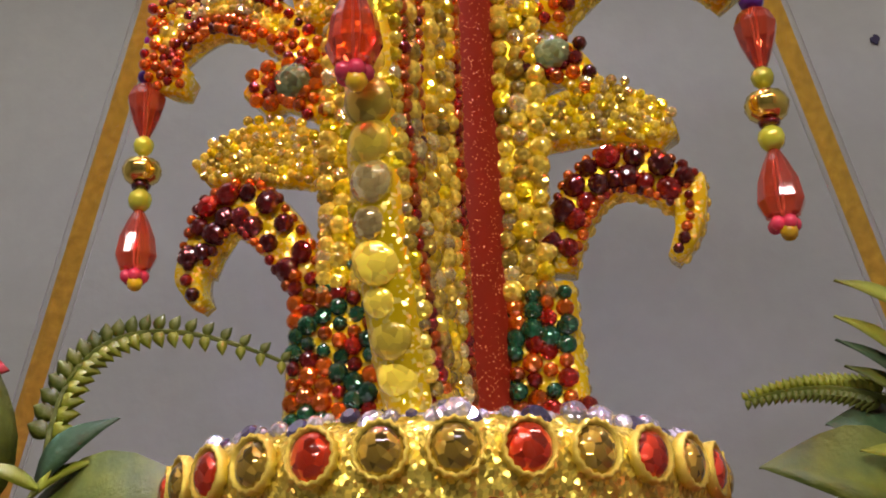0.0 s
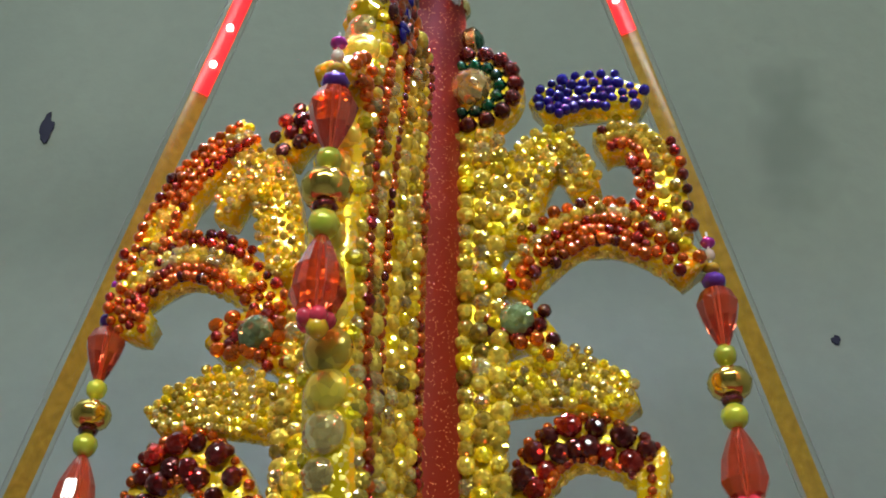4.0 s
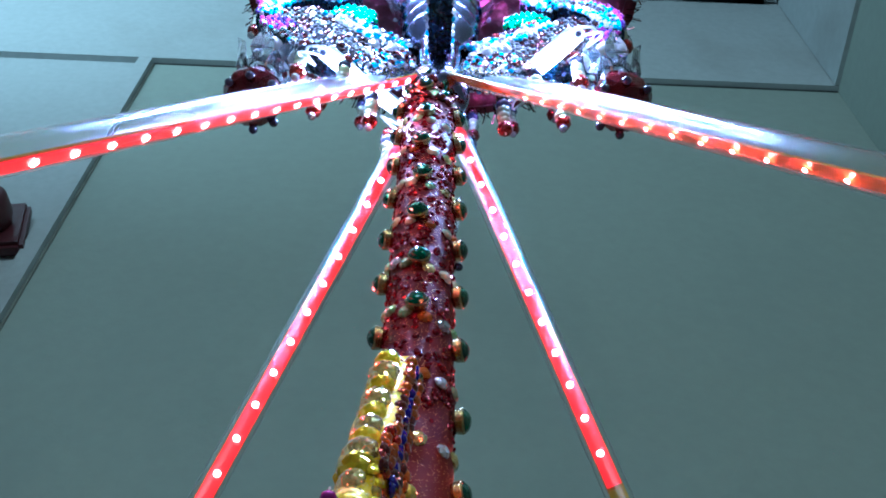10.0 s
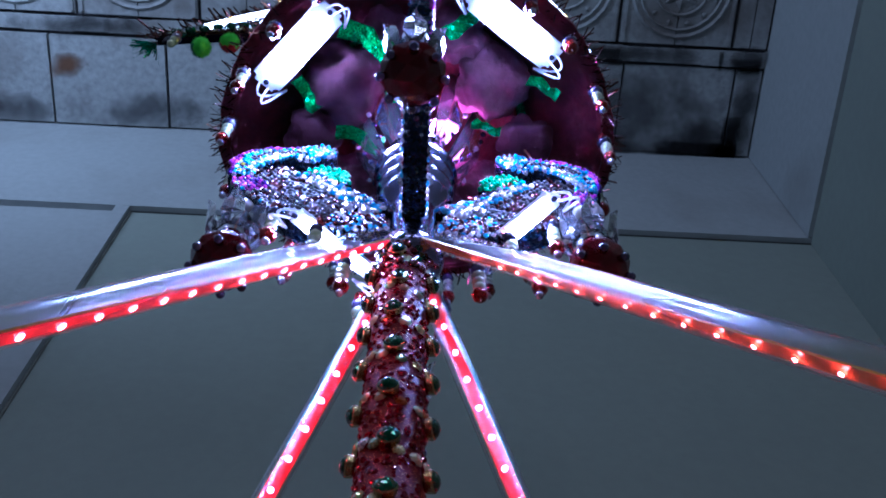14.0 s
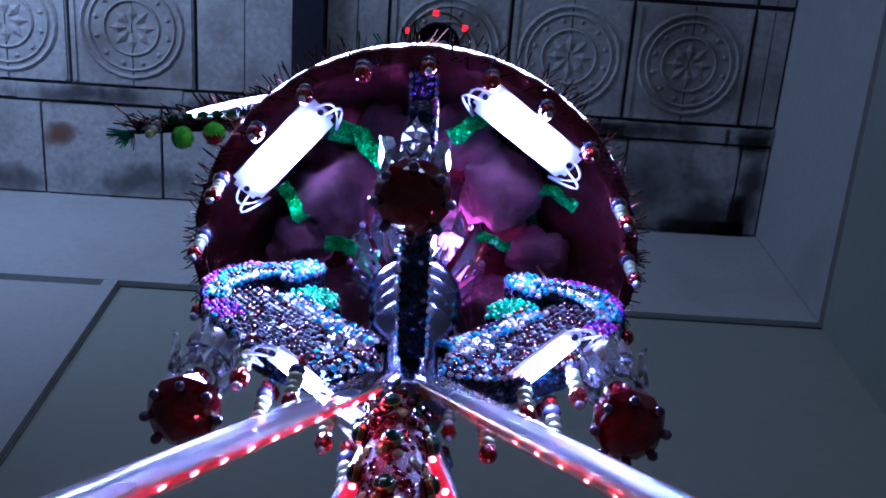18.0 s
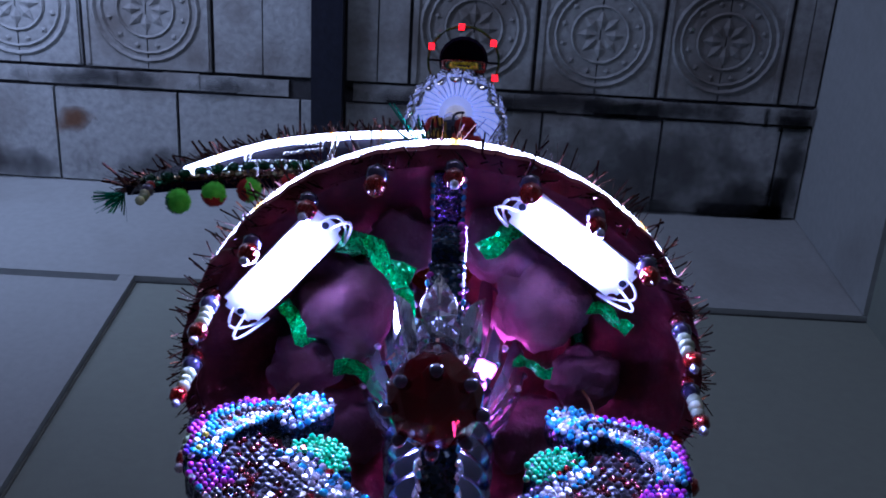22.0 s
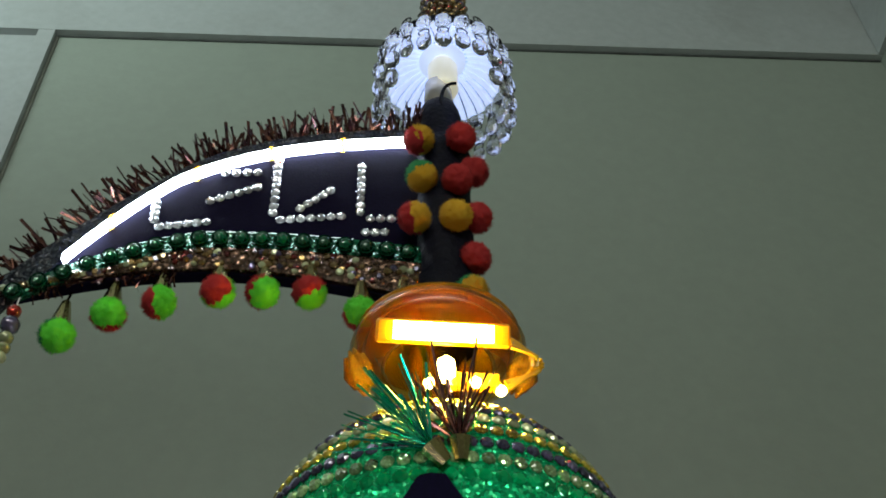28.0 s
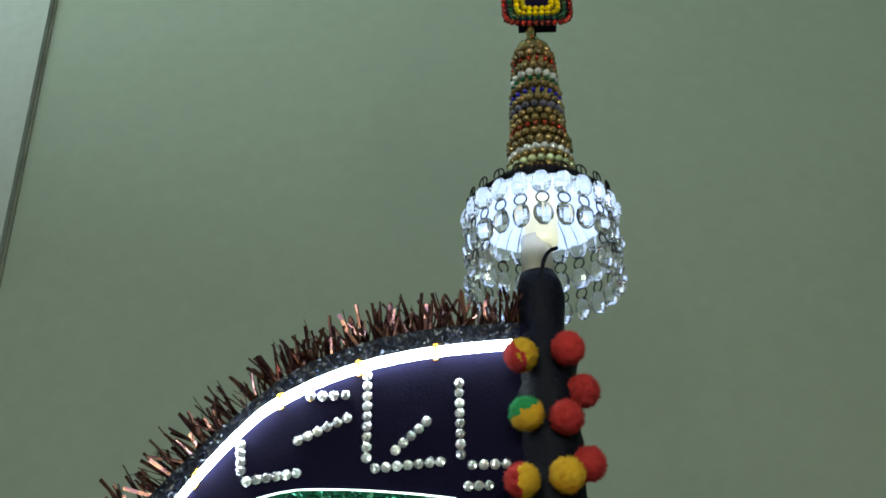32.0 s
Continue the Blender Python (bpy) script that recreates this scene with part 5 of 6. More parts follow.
def bead_string(place, seed, length=0.042, group="bead strings round the canopy"):
    rr = random.Random(seed)
    ob = thing("bead_string", "short string of red, clear and pale green beads", "bead string", Matrix.Translation(place), group=group)
    bm = bmesh.new()
    tube(bm, ((0, 0, 0.003), (0, 0, -length)), 0.0003, 4)
    part("thread", bm, M["wire_white"], ob)
    z = -0.002
    kinds = (("b_smoke", 0.0040, 1.0), ("b_red", 0.0038, 1.15), ("b_white", 0.0018, 1.0)) if length < 0.03 else (("b_red", 0.0030, 1.0), ("b_smoke", 0.0036, 1.0), ("b_pale", 0.0030, 0.8), ("b_pale", 0.0028, 0.75), ("b_pale", 0.0026, 0.8), ("b_red", 0.0036, 1.1), ("b_white", 0.0018, 1.0))
    for key, r, flat in kinds:
        r *= rr.uniform(1.08, 1.3)
        z -= r * flat
        if z < -length:
            break
        piece("bead", BALL[key], ob, Matrix.Translation((rr.uniform(-1, 1) * 0.0004, 0, z)) @ Matrix.Diagonal((r, r, r * flat, 1)))
        z -= r * flat
    return ob


for k in range(22):
    a = 2 * math.pi * (k + 0.5) / 22
    bead_string((0.1085 * back(a) * math.cos(a), 0.1085 * back(a) * math.sin(a), 1.892), k, 0.024 if math.sin(a) < -0.6 else 0.046)
for side in (-1, 1):
    for k, (u, y, z) in enumerate(((0.046, -0.007, 1.769), (0.068, -0.007, 1.786), (0.032, 0.008, 1.766), (0.060, 0.009, 1.776))):
        bead_string((side * u, y, z), 40 + k + 10 * (side > 0), 0.046, "bead strings under the arms")
for side in (-1, 1):
    bead_string((-0.004 + side * 0.02, 0.03, 1.765), 71 + side, 0.046, "bead strings under the arms")

# ---- tinsel, one mesh a stretch ----


def tinsel(name, label, material, roots, length, width, seed, parent=None, spread=0.45):
    """roots: places with the way each strand points."""
    rr = random.Random(seed)
    verts, faces = [], []
    for p, d in roots:
        p, d = Vector(p), (Vector(d).normalized() + Vector((rr.uniform(-1, 1), rr.uniform(-1, 1), rr.uniform(-1, 1))) * spread).normalized()
        s = d.orthogonal().normalized()
        s = (Matrix.Rotation(rr.uniform(0, 6.28), 3, d) @ s) * width / 2
        bend = Vector((rr.uniform(-1, 1), rr.uniform(-1, 1), rr.uniform(-1, 1))) * length * 0.15
        ln = length * rr.uniform(0.5, 1.15)
        b = len(verts)
        t = d.cross(s).normalized() * width * 0.18
        for f in (0, 0.5, 1):
            c = p + d * ln * f + bend * f * f
            verts += [c - s, c + t, c + s]
        for q in (0, 3):
            for i, j in ((0, 1), (1, 2), (2, 0)):
                faces.append((b + q + i, b + q + j, b + q + 3 + j, b + q + 3 + i))
    data = bpy.data.meshes.new(name)
    data.from_pydata([tuple(v) for v in verts], [], faces)
    data.materials.append(material)
    ob = new(name, data)
    if parent:
        ob.parent = parent
        ob["label"] = label
        ob["kind"] = "stuff"
    else:
        tagged(ob, label, "tinsel", kind="stuff")
    return ob


rt = random.Random(11)
roots = []
for k in range(520):
    a = rt.uniform(0, 6.283)
    r = rt.uniform(0.110, 0.1165) * back(a)
    roots.append(((r * math.cos(a), r * math.sin(a), rt.uniform(1.891, 1.897)), (0.5 * math.cos(a), 0.5 * math.sin(a), -0.7)))
tinsel("rim_tinsel", "dark bronze tinsel fringe", M["tinsel"], roots, 0.011, 0.0008, 1, canopy)
roots = [((0.1175 * back(a) * math.cos(a), 0.1175 * back(a) * math.sin(a), 1.904), (math.cos(a), math.sin(a), 0.35)) for a in (rt.uniform(0, 6.283) for _ in range(420))]
tinsel("outer_tinsel", "dark bronze tinsel fringe", M["tinsel"], roots, 0.010, 0.0008, 2, canopy)


def tuft(place, way, material, label, seed, length=0.024):
    ob = thing("tinsel_tuft", label, "tassel", Matrix.Translation(place), group="tinsel tufts on the canopy")
    way = Vector(way).normalized()
    bm = bmesh.new()
    tube(bm, ((0, 0, 0), way * 0.008), lambda t: 0.0025 + 0.0018 * t, 10)
    part("cone", bm, M["brass"], ob, "ribbed brass cone")
    tinsel("tinsel_brush", "shiny spread tinsel", material, [(way * 0.007, way) for _ in range(46)], length, 0.0009, seed, ob, 0.55)


tuft((-0.098, -0.01, 1.968), (-0.25, -0.1, 1), M["tinsel_green"], "green tinsel tuft in a brass cone", 3)
tuft((0.092, -0.01, 1.968), (0.25, -0.1, 1), M["tinsel_blue"], "dark blue tinsel tuft in a brass cone", 4)
tuft((-0.006, -0.070, 1.990), (-0.7, -0.25, 0.75), M["tinsel_green"], "green tinsel tuft on the dome", 5, 0.030)
tuft((-0.001, -0.068, 1.992), (-0.05, -0.15, 1), M["tinsel"], "dark tinsel tuft on the dome", 6, 0.034)

# ---- amber lamp on the dome ----
AXT = 0.0
amber = thing("amber_lamp", "amber plastic lamp with two glowing light bars", "lamp", pose(AXT - 0.003, 0, 0))
bm = bmesh.new()
lathe(bm, ((0.012, 2.106), (0.030, 2.102), (0.040, 2.093), (0.043, 2.083), (0.040, 2.072), (0.030, 2.064), (0.026, 2.067), (0.034, 2.074), (0.037, 2.083), (0.034, 2.091), (0.026, 2.098), (0.012, 2.1005)), 40, closed=True)
part("shell", bm, M["amber_glass"], amber, "clear round amber shell", smooth=True).matrix_basis = Matrix.Translation((0, 0, 2.0965)) @ Matrix.Diagonal((0.89, 0.89, 0.62, 1)) @ Matrix.Translation((0, 0, -2.083))
bm = bmesh.new()
lathe(bm, ((0.02, 2.030), (0.022, 2.044), (0.013, 2.052), (0.012, 2.11)), 20)
part("spindle", bm, M["gold_bright"], amber, smooth=True)
bm = bmesh.new()
lathe(bm, ((0.012, 2.108), (0.033, 2.1075), (0.036, 2.1045), (0.035, 2.1015), (0.012, 2.1025)), 36, closed=True)
part("top_disc", bm, M["amber_clear"], amber, "amber disc over the light boards", smooth=True)
for sx in (-1, 1):
    bm = bmesh.new()
    box(bm, -0.0045, 0.0045, -0.009, 0.009, -0.009, 0.009)
    bmesh.ops.bevel(bm, geom=bm.edges[:], offset=0.004, segments=3, affect="EDGES")
    cap = part("end_cap", bm, M["amber_clear"], amber, "rounded amber end piece", smooth=True)
    cap.location, cap.rotation_euler = (0.0335 * sx, -0.013, 2.0745), (0.1, 0, 0.45 * sx)
for z, w, lit, tilt, dy in ((2.0772, 0.054, 0.0400, 0.5, -0.0345), (2.056, 0.044, 0.0, -0.2, -0.030)):
    bm = bmesh.new()
    box(bm, -w / 2, w / 2, -0.0015, 0.0015, -0.005, 0.005)
    bmesh.ops.bevel(bm, geom=bm.edges[:], offset=0.001, segments=1, affect="EDGES")
    bar = part("light_board", bm, M["amber_plastic"], amber)
    bar.location, bar.rotation_euler = (0, dy, z), (tilt, 0, 0.05)
    if not lit:
        bar.location.x, bar.scale = 0.012, (0.45, 1, 1)
    else:
        bm = bmesh.new()
        box(bm, -lit / 2, lit / 2, -0.0026, -0.0016, -0.0035, 0.0035)
        part("glow_bar", bm, M["led_amber"], bar, "glowing amber bar")
bm = bmesh.new()
lathe(bm, ((0.002, 0), (0.0034, 0.002), (0.0034, 0.009), (0.0012, 0.0115)), 12, (0.001, -0.031, 2.056))
part("bulb", bm, M["led_amber"], amber, "glowing amber bulb", smooth=True)
for k, (x, y, z) in enumerate(((0.012, -0.033, 2.0535), (-0.006, -0.034, 2.052), (0.022, -0.030, 2.052))):
    piece("small_light", ball_mesh("small_light", M["led_amber"]), amber, Matrix.Translation((x, y, z)) @ Matrix.Scale(0.0022, 4))
for k in range(3):
    bm = bmesh.new()
    tube(bm, curve((0.027, -0.033, 2.076 - 0.002 * k), (0.0355 + 0.002 * k, -0.029, 2.066), (0.024, -0.029, 2.053 + 0.002 * k), 12), 0.0011, 6)
    part("wire", bm, M["amber_plastic"], amber)

# ---- flag on its mast ----
mast = thing("mast", "mast wrapped in black tape above the lamp", "mast", pose(AXT + 0.001, 0, 0))
bm = bmesh.new()
lathe(bm, [((0.0112 if z > 2.238 else 0.0145) + 0.0006 * math.sin(z * 260) + 0.0005 * math.sin(z * 610), z) for z in np.linspace(2.1, 2.266, 26)] + [(0.0085, 2.272)], 18, wave=lambda a, z: 1 + 0.05 * math.sin(3 * a + z * 190))
part("taped_tube", bm, M["black_tape"], mast, smooth=True)
bm = bmesh.new()
lathe(bm, ((0.0078, 2.270), (0.0078, 2.292), (0.006, 2.293)), 18)
part("white_tube", bm, M["b_pearl"], mast, "pale plastic tube end", smooth=True)
bm = bmesh.new()
tube(bm, curve((0.001, -0.0095, 2.258), (0.002, -0.0115, 2.274), (0.009, -0.011, 2.281), 8), 0.0010, 6)
part("tape_tail", bm, M["black_tape"], mast)


def fx(s):
    return -0.010 - 0.198 * s


def f_up(s):
    return 2.243 - 0.118 * max(s, 0.0) ** 2.8 - 0.1 * max(0.0, s - 0.55) * (1 - s)


def f_mid(s):
    return 2.145 + 0.016 * math.sin(math.pi * (0.08 + 0.8 * s)) - 0.10 * max(0, s - 0.5) ** 1.5


def f_low(s):
    return 2.120 + 0.020 * math.sin(math.pi * min(1, s * 0.96))


flag = thing("flag", "dark navy velvet pennant with light strip and stone trim", "flag", pose(AXT, -0.004, 0, 0, 0, -2.5))


def band(low, high, y0, y1, s0, s1, n=30):
    bm = bmesh.new()
    rings = []
    for k in range(n):
        s = s0 + (s1 - s0) * k / (n - 1)
        rings.append([bm.verts.new((fx(s), y, z)) for y, z in ((y0, low(s)), (y0, high(s)), (y1, high(s)), (y1, low(s)))])
    for p, q in zip(rings, rings[1:]):
        for i in range(4):
            bm.faces.new((p[i], p[(i + 1) % 4], q[(i + 1) % 4], q[i]))
    bm.faces.new(rings[0][::-1])
    bm.faces.new(rings[-1])
    return bm


M["lace_green"] = mat("dark_green_sequins", (0.006, 0.09, 0.045), 0.25, 0.6, sparkle=800)
part("cloth", band(f_low, f_up, -0.003, 0.003, -0.04, 0.985), M["navy_velvet"], flag)


def f_led(s):
    return 2.2315 - 0.118 * max(s, 0.0) ** 3.1 - 0.0085 * s - 0.05 * max(0.0, s - 0.6)


for k in range(9):
    s0, s1 = 0.02 + 0.81 * k / 9, 0.02 + 0.81 * (k + 1) / 9 - 0.004
    part("light_strip", band(lambda s: f_led(s) - 0.0017, lambda s: f_led(s) + 0.0017, -0.0075, -0.0032, s0, s1, 6), M["led_strip"], flag, "glowing white strip" if k == 0 else "")
    if k % 2:
        part("joint", band(lambda s: f_led(s) - 0.003, lambda s: f_led(s) + 0.003, -0.0078, -0.0033, s1 - 0.003, s1 + 0.008, 3), M["amber_plastic"], flag)
part("upper_band", band(lambda s: min(f_led(s) + 0.003, f_up(s) - 0.002), f_up, -0.0042, -0.0031, 0.0, 0.95), M["lace_dark"], flag, "black sequin band above the light strip")
part("thin_light", band(lambda s: f_mid(s) + 0.0052, lambda s: f_mid(s) + 0.0056, -0.0042, -0.0034, 0.16, 0.83, 20), M["led_thin"], flag, "thin glowing line")
part("green_band", band(lambda s: f_mid(s) - 0.006, lambda s: f_mid(s) + 0.0046, -0.0050, -0.0031, 0.0, 0.9), M["lace_green"], flag, "dark green sequin band")
part("lace_band", band(lambda s: f_low(s) + 0.001, lambda s: max(f_low(s) + 0.002, f_mid(s) - 0.0065), -0.0052, -0.0031, 0.0, 0.98), M["lace"], flag, "bronze sequin lace")
CUP_GREEN = CUP.copy()
CUP_GREEN.materials[0] = M["lace_green"]
for k in range(19):
    s = 0.03 + 0.88 * k / 18
    p = Vector((fx(s), -0.0052, f_mid(s) - 0.0018))
    piece("setting", CUP_GREEN, flag, out_of(p, (0, -1, -0.15), 0.0038))
    piece("green_stone", BIG["b_green"], flag, out_of(p + Vector((0, -0.0022, 0)), (0, -1, 0), 0.0033))
rl = random.Random(21)
for k in range(150):
    s = rl.uniform(0.0, 0.97)
    lo, hi = f_low(s) + 0.003, max(f_low(s) + 0.004, f_mid(s) - 0.008)
    piece("sequin", GEM[rl.choice(("b_bronze", "b_smoke", "b_bronze", "b_dark", "b_bronze", "b_pale"))], flag, out_of((fx(s), -0.0053, rl.uniform(lo, hi)), (rl.uniform(-0.3, 0.3), -1, rl.uniform(-0.3, 0.3)), rl.uniform(0.0014, 0.0022)))
# writing of rhinestones across the cloth, as plain bars
for x0, z0, x1, z1 in ((-0.039, 2.214, -0.039, 2.180), (-0.034, 2.175, -0.019, 2.175), (-0.081, 2.219, -0.081, 2.180), (-0.077, 2.175, -0.048, 2.177), (-0.068, 2.183, -0.054, 2.196), (-0.112, 2.189, -0.090, 2.199), (-0.134, 2.171, -0.112, 2.174), (-0.138, 2.188, -0.137, 2.176), (-0.107, 2.210, -0.091, 2.210), (-0.036, 2.1655, -0.027, 2.1655)):
    ln = math.hypot(x1 - x0, z1 - z0)
    count = max(2, round(ln / 0.0047) + 1)
    for k in range(count):
        t = k / (count - 1)
        piece("rhinestone", BIG["b_white"], flag, out_of((x0 + (x1 - x0) * t, -0.0032, z0 + (z1 - z0) * t), (rl.uniform(-0.1, 0.1), -1, rl.uniform(-0.1, 0.1)), 0.0024))
roots = []
for k in range(420):
    s = rt.uniform(0.0, 1.0)
    ds = 0.118 * 3.1 * s ** 2.1 / 0.195
    roots.append(((fx(s), rt.uniform(-0.003, 0.003), f_up(s) - 0.001), (-ds, -0.1, 1)))
tinsel("upper_fringe", "dark bronze tinsel fringe", M["tinsel"], roots, 0.0185, 0.0017, 9, flag, 0.5)
roots = [((fx(s), -0.004, f_low(s)), (0, -0.4, -1)) for s in (rt.uniform(0.55, 1.0) for _ in range(90))]
tinsel("lower_fringe", "dark bronze tinsel fringe", M["tinsel"], roots, 0.007, 0.0010, 10, flag, 0.7)
roots = [((fx(0.985), 0, 2.118), (-0.5, 0, -1)) for _ in range(60)]
tinsel("tip_tuft", "dark green tinsel tuft", M["tinsel_green"], roots, 0.02, 0.0010, 12, flag, 0.6)


def pom_mesh(a, b, seed):
    rr = random.Random(seed)
    bm = bmesh.new()
    bmesh.ops.create_icosphere(bm, subdivisions=4, radius=1)
    cut = Vector((rr.uniform(-1, 1), rr.uniform(-0.6, 0.6), rr.uniform(-1, 1))).normalized()
    shift = Vector((seed * 1.7, 0, 0))

    def other(d):
        """Whether the wool is of the second colour there, along an uneven line."""
        return 1 if d.dot(cut) + 0.45 * noise.noise(d * 2.2 + shift) > 0.15 else 0

    for v in bm.verts:
        v.co *= 0.96 + rr.uniform(-0.06, 0.05) + 0.10 * noise.noise(v.co * 2.5 + shift)
    for f in bm.faces:
        f.material_index = other(f.calc_center_median().normalized())
    for _ in range(900):
        d = Vector((rr.gauss(0, 1), rr.gauss(0, 1), rr.gauss(0, 1))).normalized()
        s = d.orthogonal().normalized()
        t = d.cross(s)
        tip_ = d * rr.uniform(1.02, 1.20) + s * rr.uniform(-0.12, 0.12) + t * rr.uniform(-0.12, 0.12)
        root = [bm.verts.new(d * 0.90 + s * 0.035 * math.cos(q) + t * 0.035 * math.sin(q)) for q in (0, 2.1, 4.2)]
        top = bm.verts.new(tip_)
        for i in range(3):
            bm.faces.new((root[i], root[(i + 1) % 3], top)).material_index = other(d)
    data = mesh_of("wool_ball", bm, a, True)
    data.materials.append(b)
    return data


POMS = [pom_mesh(M[a], M[b], k) for k, (a, b) in enumerate((("pom_green", "pom_red"), ("pom_green", "pom_dark"), ("pom_red", "pom_green"), ("pom_yellow", "pom_red"), ("pom_red", "pom_dark"), ("pom_yellow", "pom_dark"), ("pom_red", "pom_yellow"), ("pom_red", "pom_red"), ("pom_yellow", "pom_yellow")))]
CONE = mesh_of("cone", (lambda b: (lathe(b, ((0.0042, -0.0150), (0.0048, -0.0145), (0.0020, -0.001), (0.0009, 0.0)), 10), b)[1])(bmesh.new()), M["brass"])
for k, (x, z) in enumerate(((-0.1655, 2.101), (-0.1460, 2.113), (-0.1255, 2.120), (-0.1010, 2.126), (-0.0815, 2.1245), (-0.0610, 2.123), (-0.0385, 2.109), (-0.0205, 2.109))):
    ob = thing("pompom", "wool pompom hanging from a brass cone", "pompom", Matrix.Translation((x * 1.03 + 0.0027, -0.009 - 0.07 * x, z - 0.05 * x - 0.004 * min(1, -x * 9) + 0.0045 * (1 + x / 0.165))), group="pompoms under the flag")
    piece("wool_ball", POMS[(1, 0, 0, 0, 2, 2, 0, 2)[k]], ob, Matrix.Rotation(k * 1.3, 4, "Z") @ Matrix.Scale(0.0076, 4))
    piece("cone", CONE, ob, Matrix.Translation((0, 0.0, 0.0205)))
    bm = bmesh.new()
    tube(bm, ((0, 0, 0.0200), (0, 0.003, 0.029)), 0.0006, 5)
    part("cord", bm, M["brass"], ob)
for k, (x, z, kind_) in enumerate(((-0.0110, 2.216, 3), (0.0105, 2.219, 7), (0.0165, 2.201, 7), (-0.0100, 2.188, 5), (0.0075, 2.186, 7), (0.0165, 2.167, 7), (-0.0135, 2.158, 6), (0.0060, 2.160, 8), (0.0145, 2.139, 7), (0.012, 2.118, 5))):
    y, z = -0.0175 if x < 0.012 else -0.010, z + 0.006
    tagged(piece("pompom", POMS[kind_], None, Matrix.Translation((x, y, z)) @ Matrix.Rotation(k * 0.9, 4, "Z") @ Matrix.Scale(0.0076, 4)), "fuzzy " + {3: "yellow and red", 4: "red and dark green", 5: "yellow and dark green", 6: "red and yellow", 7: "plain red", 8: "plain yellow"}[kind_] + " wool pompom tied to the mast", "pompom", "pompoms on the mast")
ob = bead_string((-0.186, -0.004, 2.118), 90, 0.032, "bead strings under the flag")

# ---- crystal bell, bead tower and light ring ----
bell = thing("crystal_bell", "lit crystal bell shade hung with oval crystals", "lamp shade", pose(0.004, 0, 0))
for k in range(32):
    # white blades with narrow dark gaps between them, glowing to look lamplit
    bm = bmesh.new()
    rings = []
    for r, z in ((0.011, 2.3175), (0.022, 2.3148), (0.030, 2.3090), (0.0338, 2.303)):
        w = r * 0.083
        rings.append([bm.verts.new((r + dr, y, z + dz)) for y, dr, dz in ((-w, 0, 0), (0, 0.0012, 0.0012), (w, 0, 0), (w, 0.0008, 0.001), (0, 0.002, 0.0022), (-w, 0.0008, 0.001))])
    for p, q in zip(rings, rings[1:]):
        for i in range(6):
            bm.faces.new((p[i], p[(i + 1) % 6], q[(i + 1) % 6], q[i]))
    bm.faces.new(rings[0][::-1])
    bm.faces.new(rings[-1])
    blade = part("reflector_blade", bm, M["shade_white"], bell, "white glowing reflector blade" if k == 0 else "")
    blade.rotation_euler = (0, 0, 2 * math.pi * k / 32)
bm = bmesh.new()
lathe(bm, ((0.035, 2.3085), (0.036, 2.3105), (0.027, 2.3190), (0.016, 2.3230), (0.012, 2.3205), (0.025, 2.3172), (0.034, 2.3120)), 36, closed=True)
part("cap", bm, M["black_tape"], bell, smooth=True)
# disc glows by itself too, so the reflector's middle looks lit
bm = bmesh.new()
lathe(bm, ((0.0135, 2.3160), (0.0135, 2.3168), (0.002, 2.3174)), 24)
part("reflector_disc", bm, M["shade_white"], bell, "white self-glowing disc at the middle of the reflector")
bm = bmesh.new()
lathe(bm, ((0.007, 2.287), (0.0085, 2.29), (0.0085, 2.310), (0.006, 2.3155)), 18)
part("light", bm, M["led_bell"], bell, "glowing white bulb", smooth=True)
OVAL = ball_mesh("oval_crystal", M["crystal"], 8, 6, False)
bm = bmesh.new()
rings = []
for i in range(12):
    a = 2 * math.pi * i / 12
    rings.append([bm.verts.new(((1 + 0.16 * math.cos(t)) * math.cos(a), 0.16 * math.sin(t), (1 + 0.16 * math.cos(t)) * math.sin(a))) for t in (0, 2.1, 4.2)])
for i in range(12):
    for j in range(3):
        bm.faces.new((rings[i][j], rings[(i + 1) % 12][j], rings[(i + 1) % 12][(j + 1) % 3], rings[i][(j + 1) % 3]))
LINK = mesh_of("link", bm, M["black_tape"])
rb = random.Random(5)
for k in range(22):
    a = 2 * math.pi * (k + 0.3) / 22
    n3 = 3 if math.sin(a) > -0.5 or k % 2 else 2
    if -2.3 < math.atan2(math.sin(a), math.cos(a)) < -0.85:
        n3 = 2
    string = part("crystal_string", (lambda b: (tube(b, ((0, 0, 0.002), (0, 0, -0.004)), 0.0004, 4), b)[1])(bmesh.new()), M["black_tape"], bell)
    string.location, string.rotation_euler = (0.0365 * math.cos(a), 0.0365 * math.sin(a), 2.312), (0, 0, a + math.pi / 2)
    for j in range(n3):
        z = -0.009 - 0.0175 * j
        piece("crystal", OVAL, string, Matrix.Translation((0, 0, z)) @ Matrix.Rotation(rb.uniform(-0.5, 0.5), 4, "Z") @ Matrix.Diagonal((0.0050, 0.0034, 0.0064, 1)))
        piece("link", LINK, string, Matrix.Translation((0, 0, z + 0.0088)) @ Matrix.Scale(0.0030, 4))

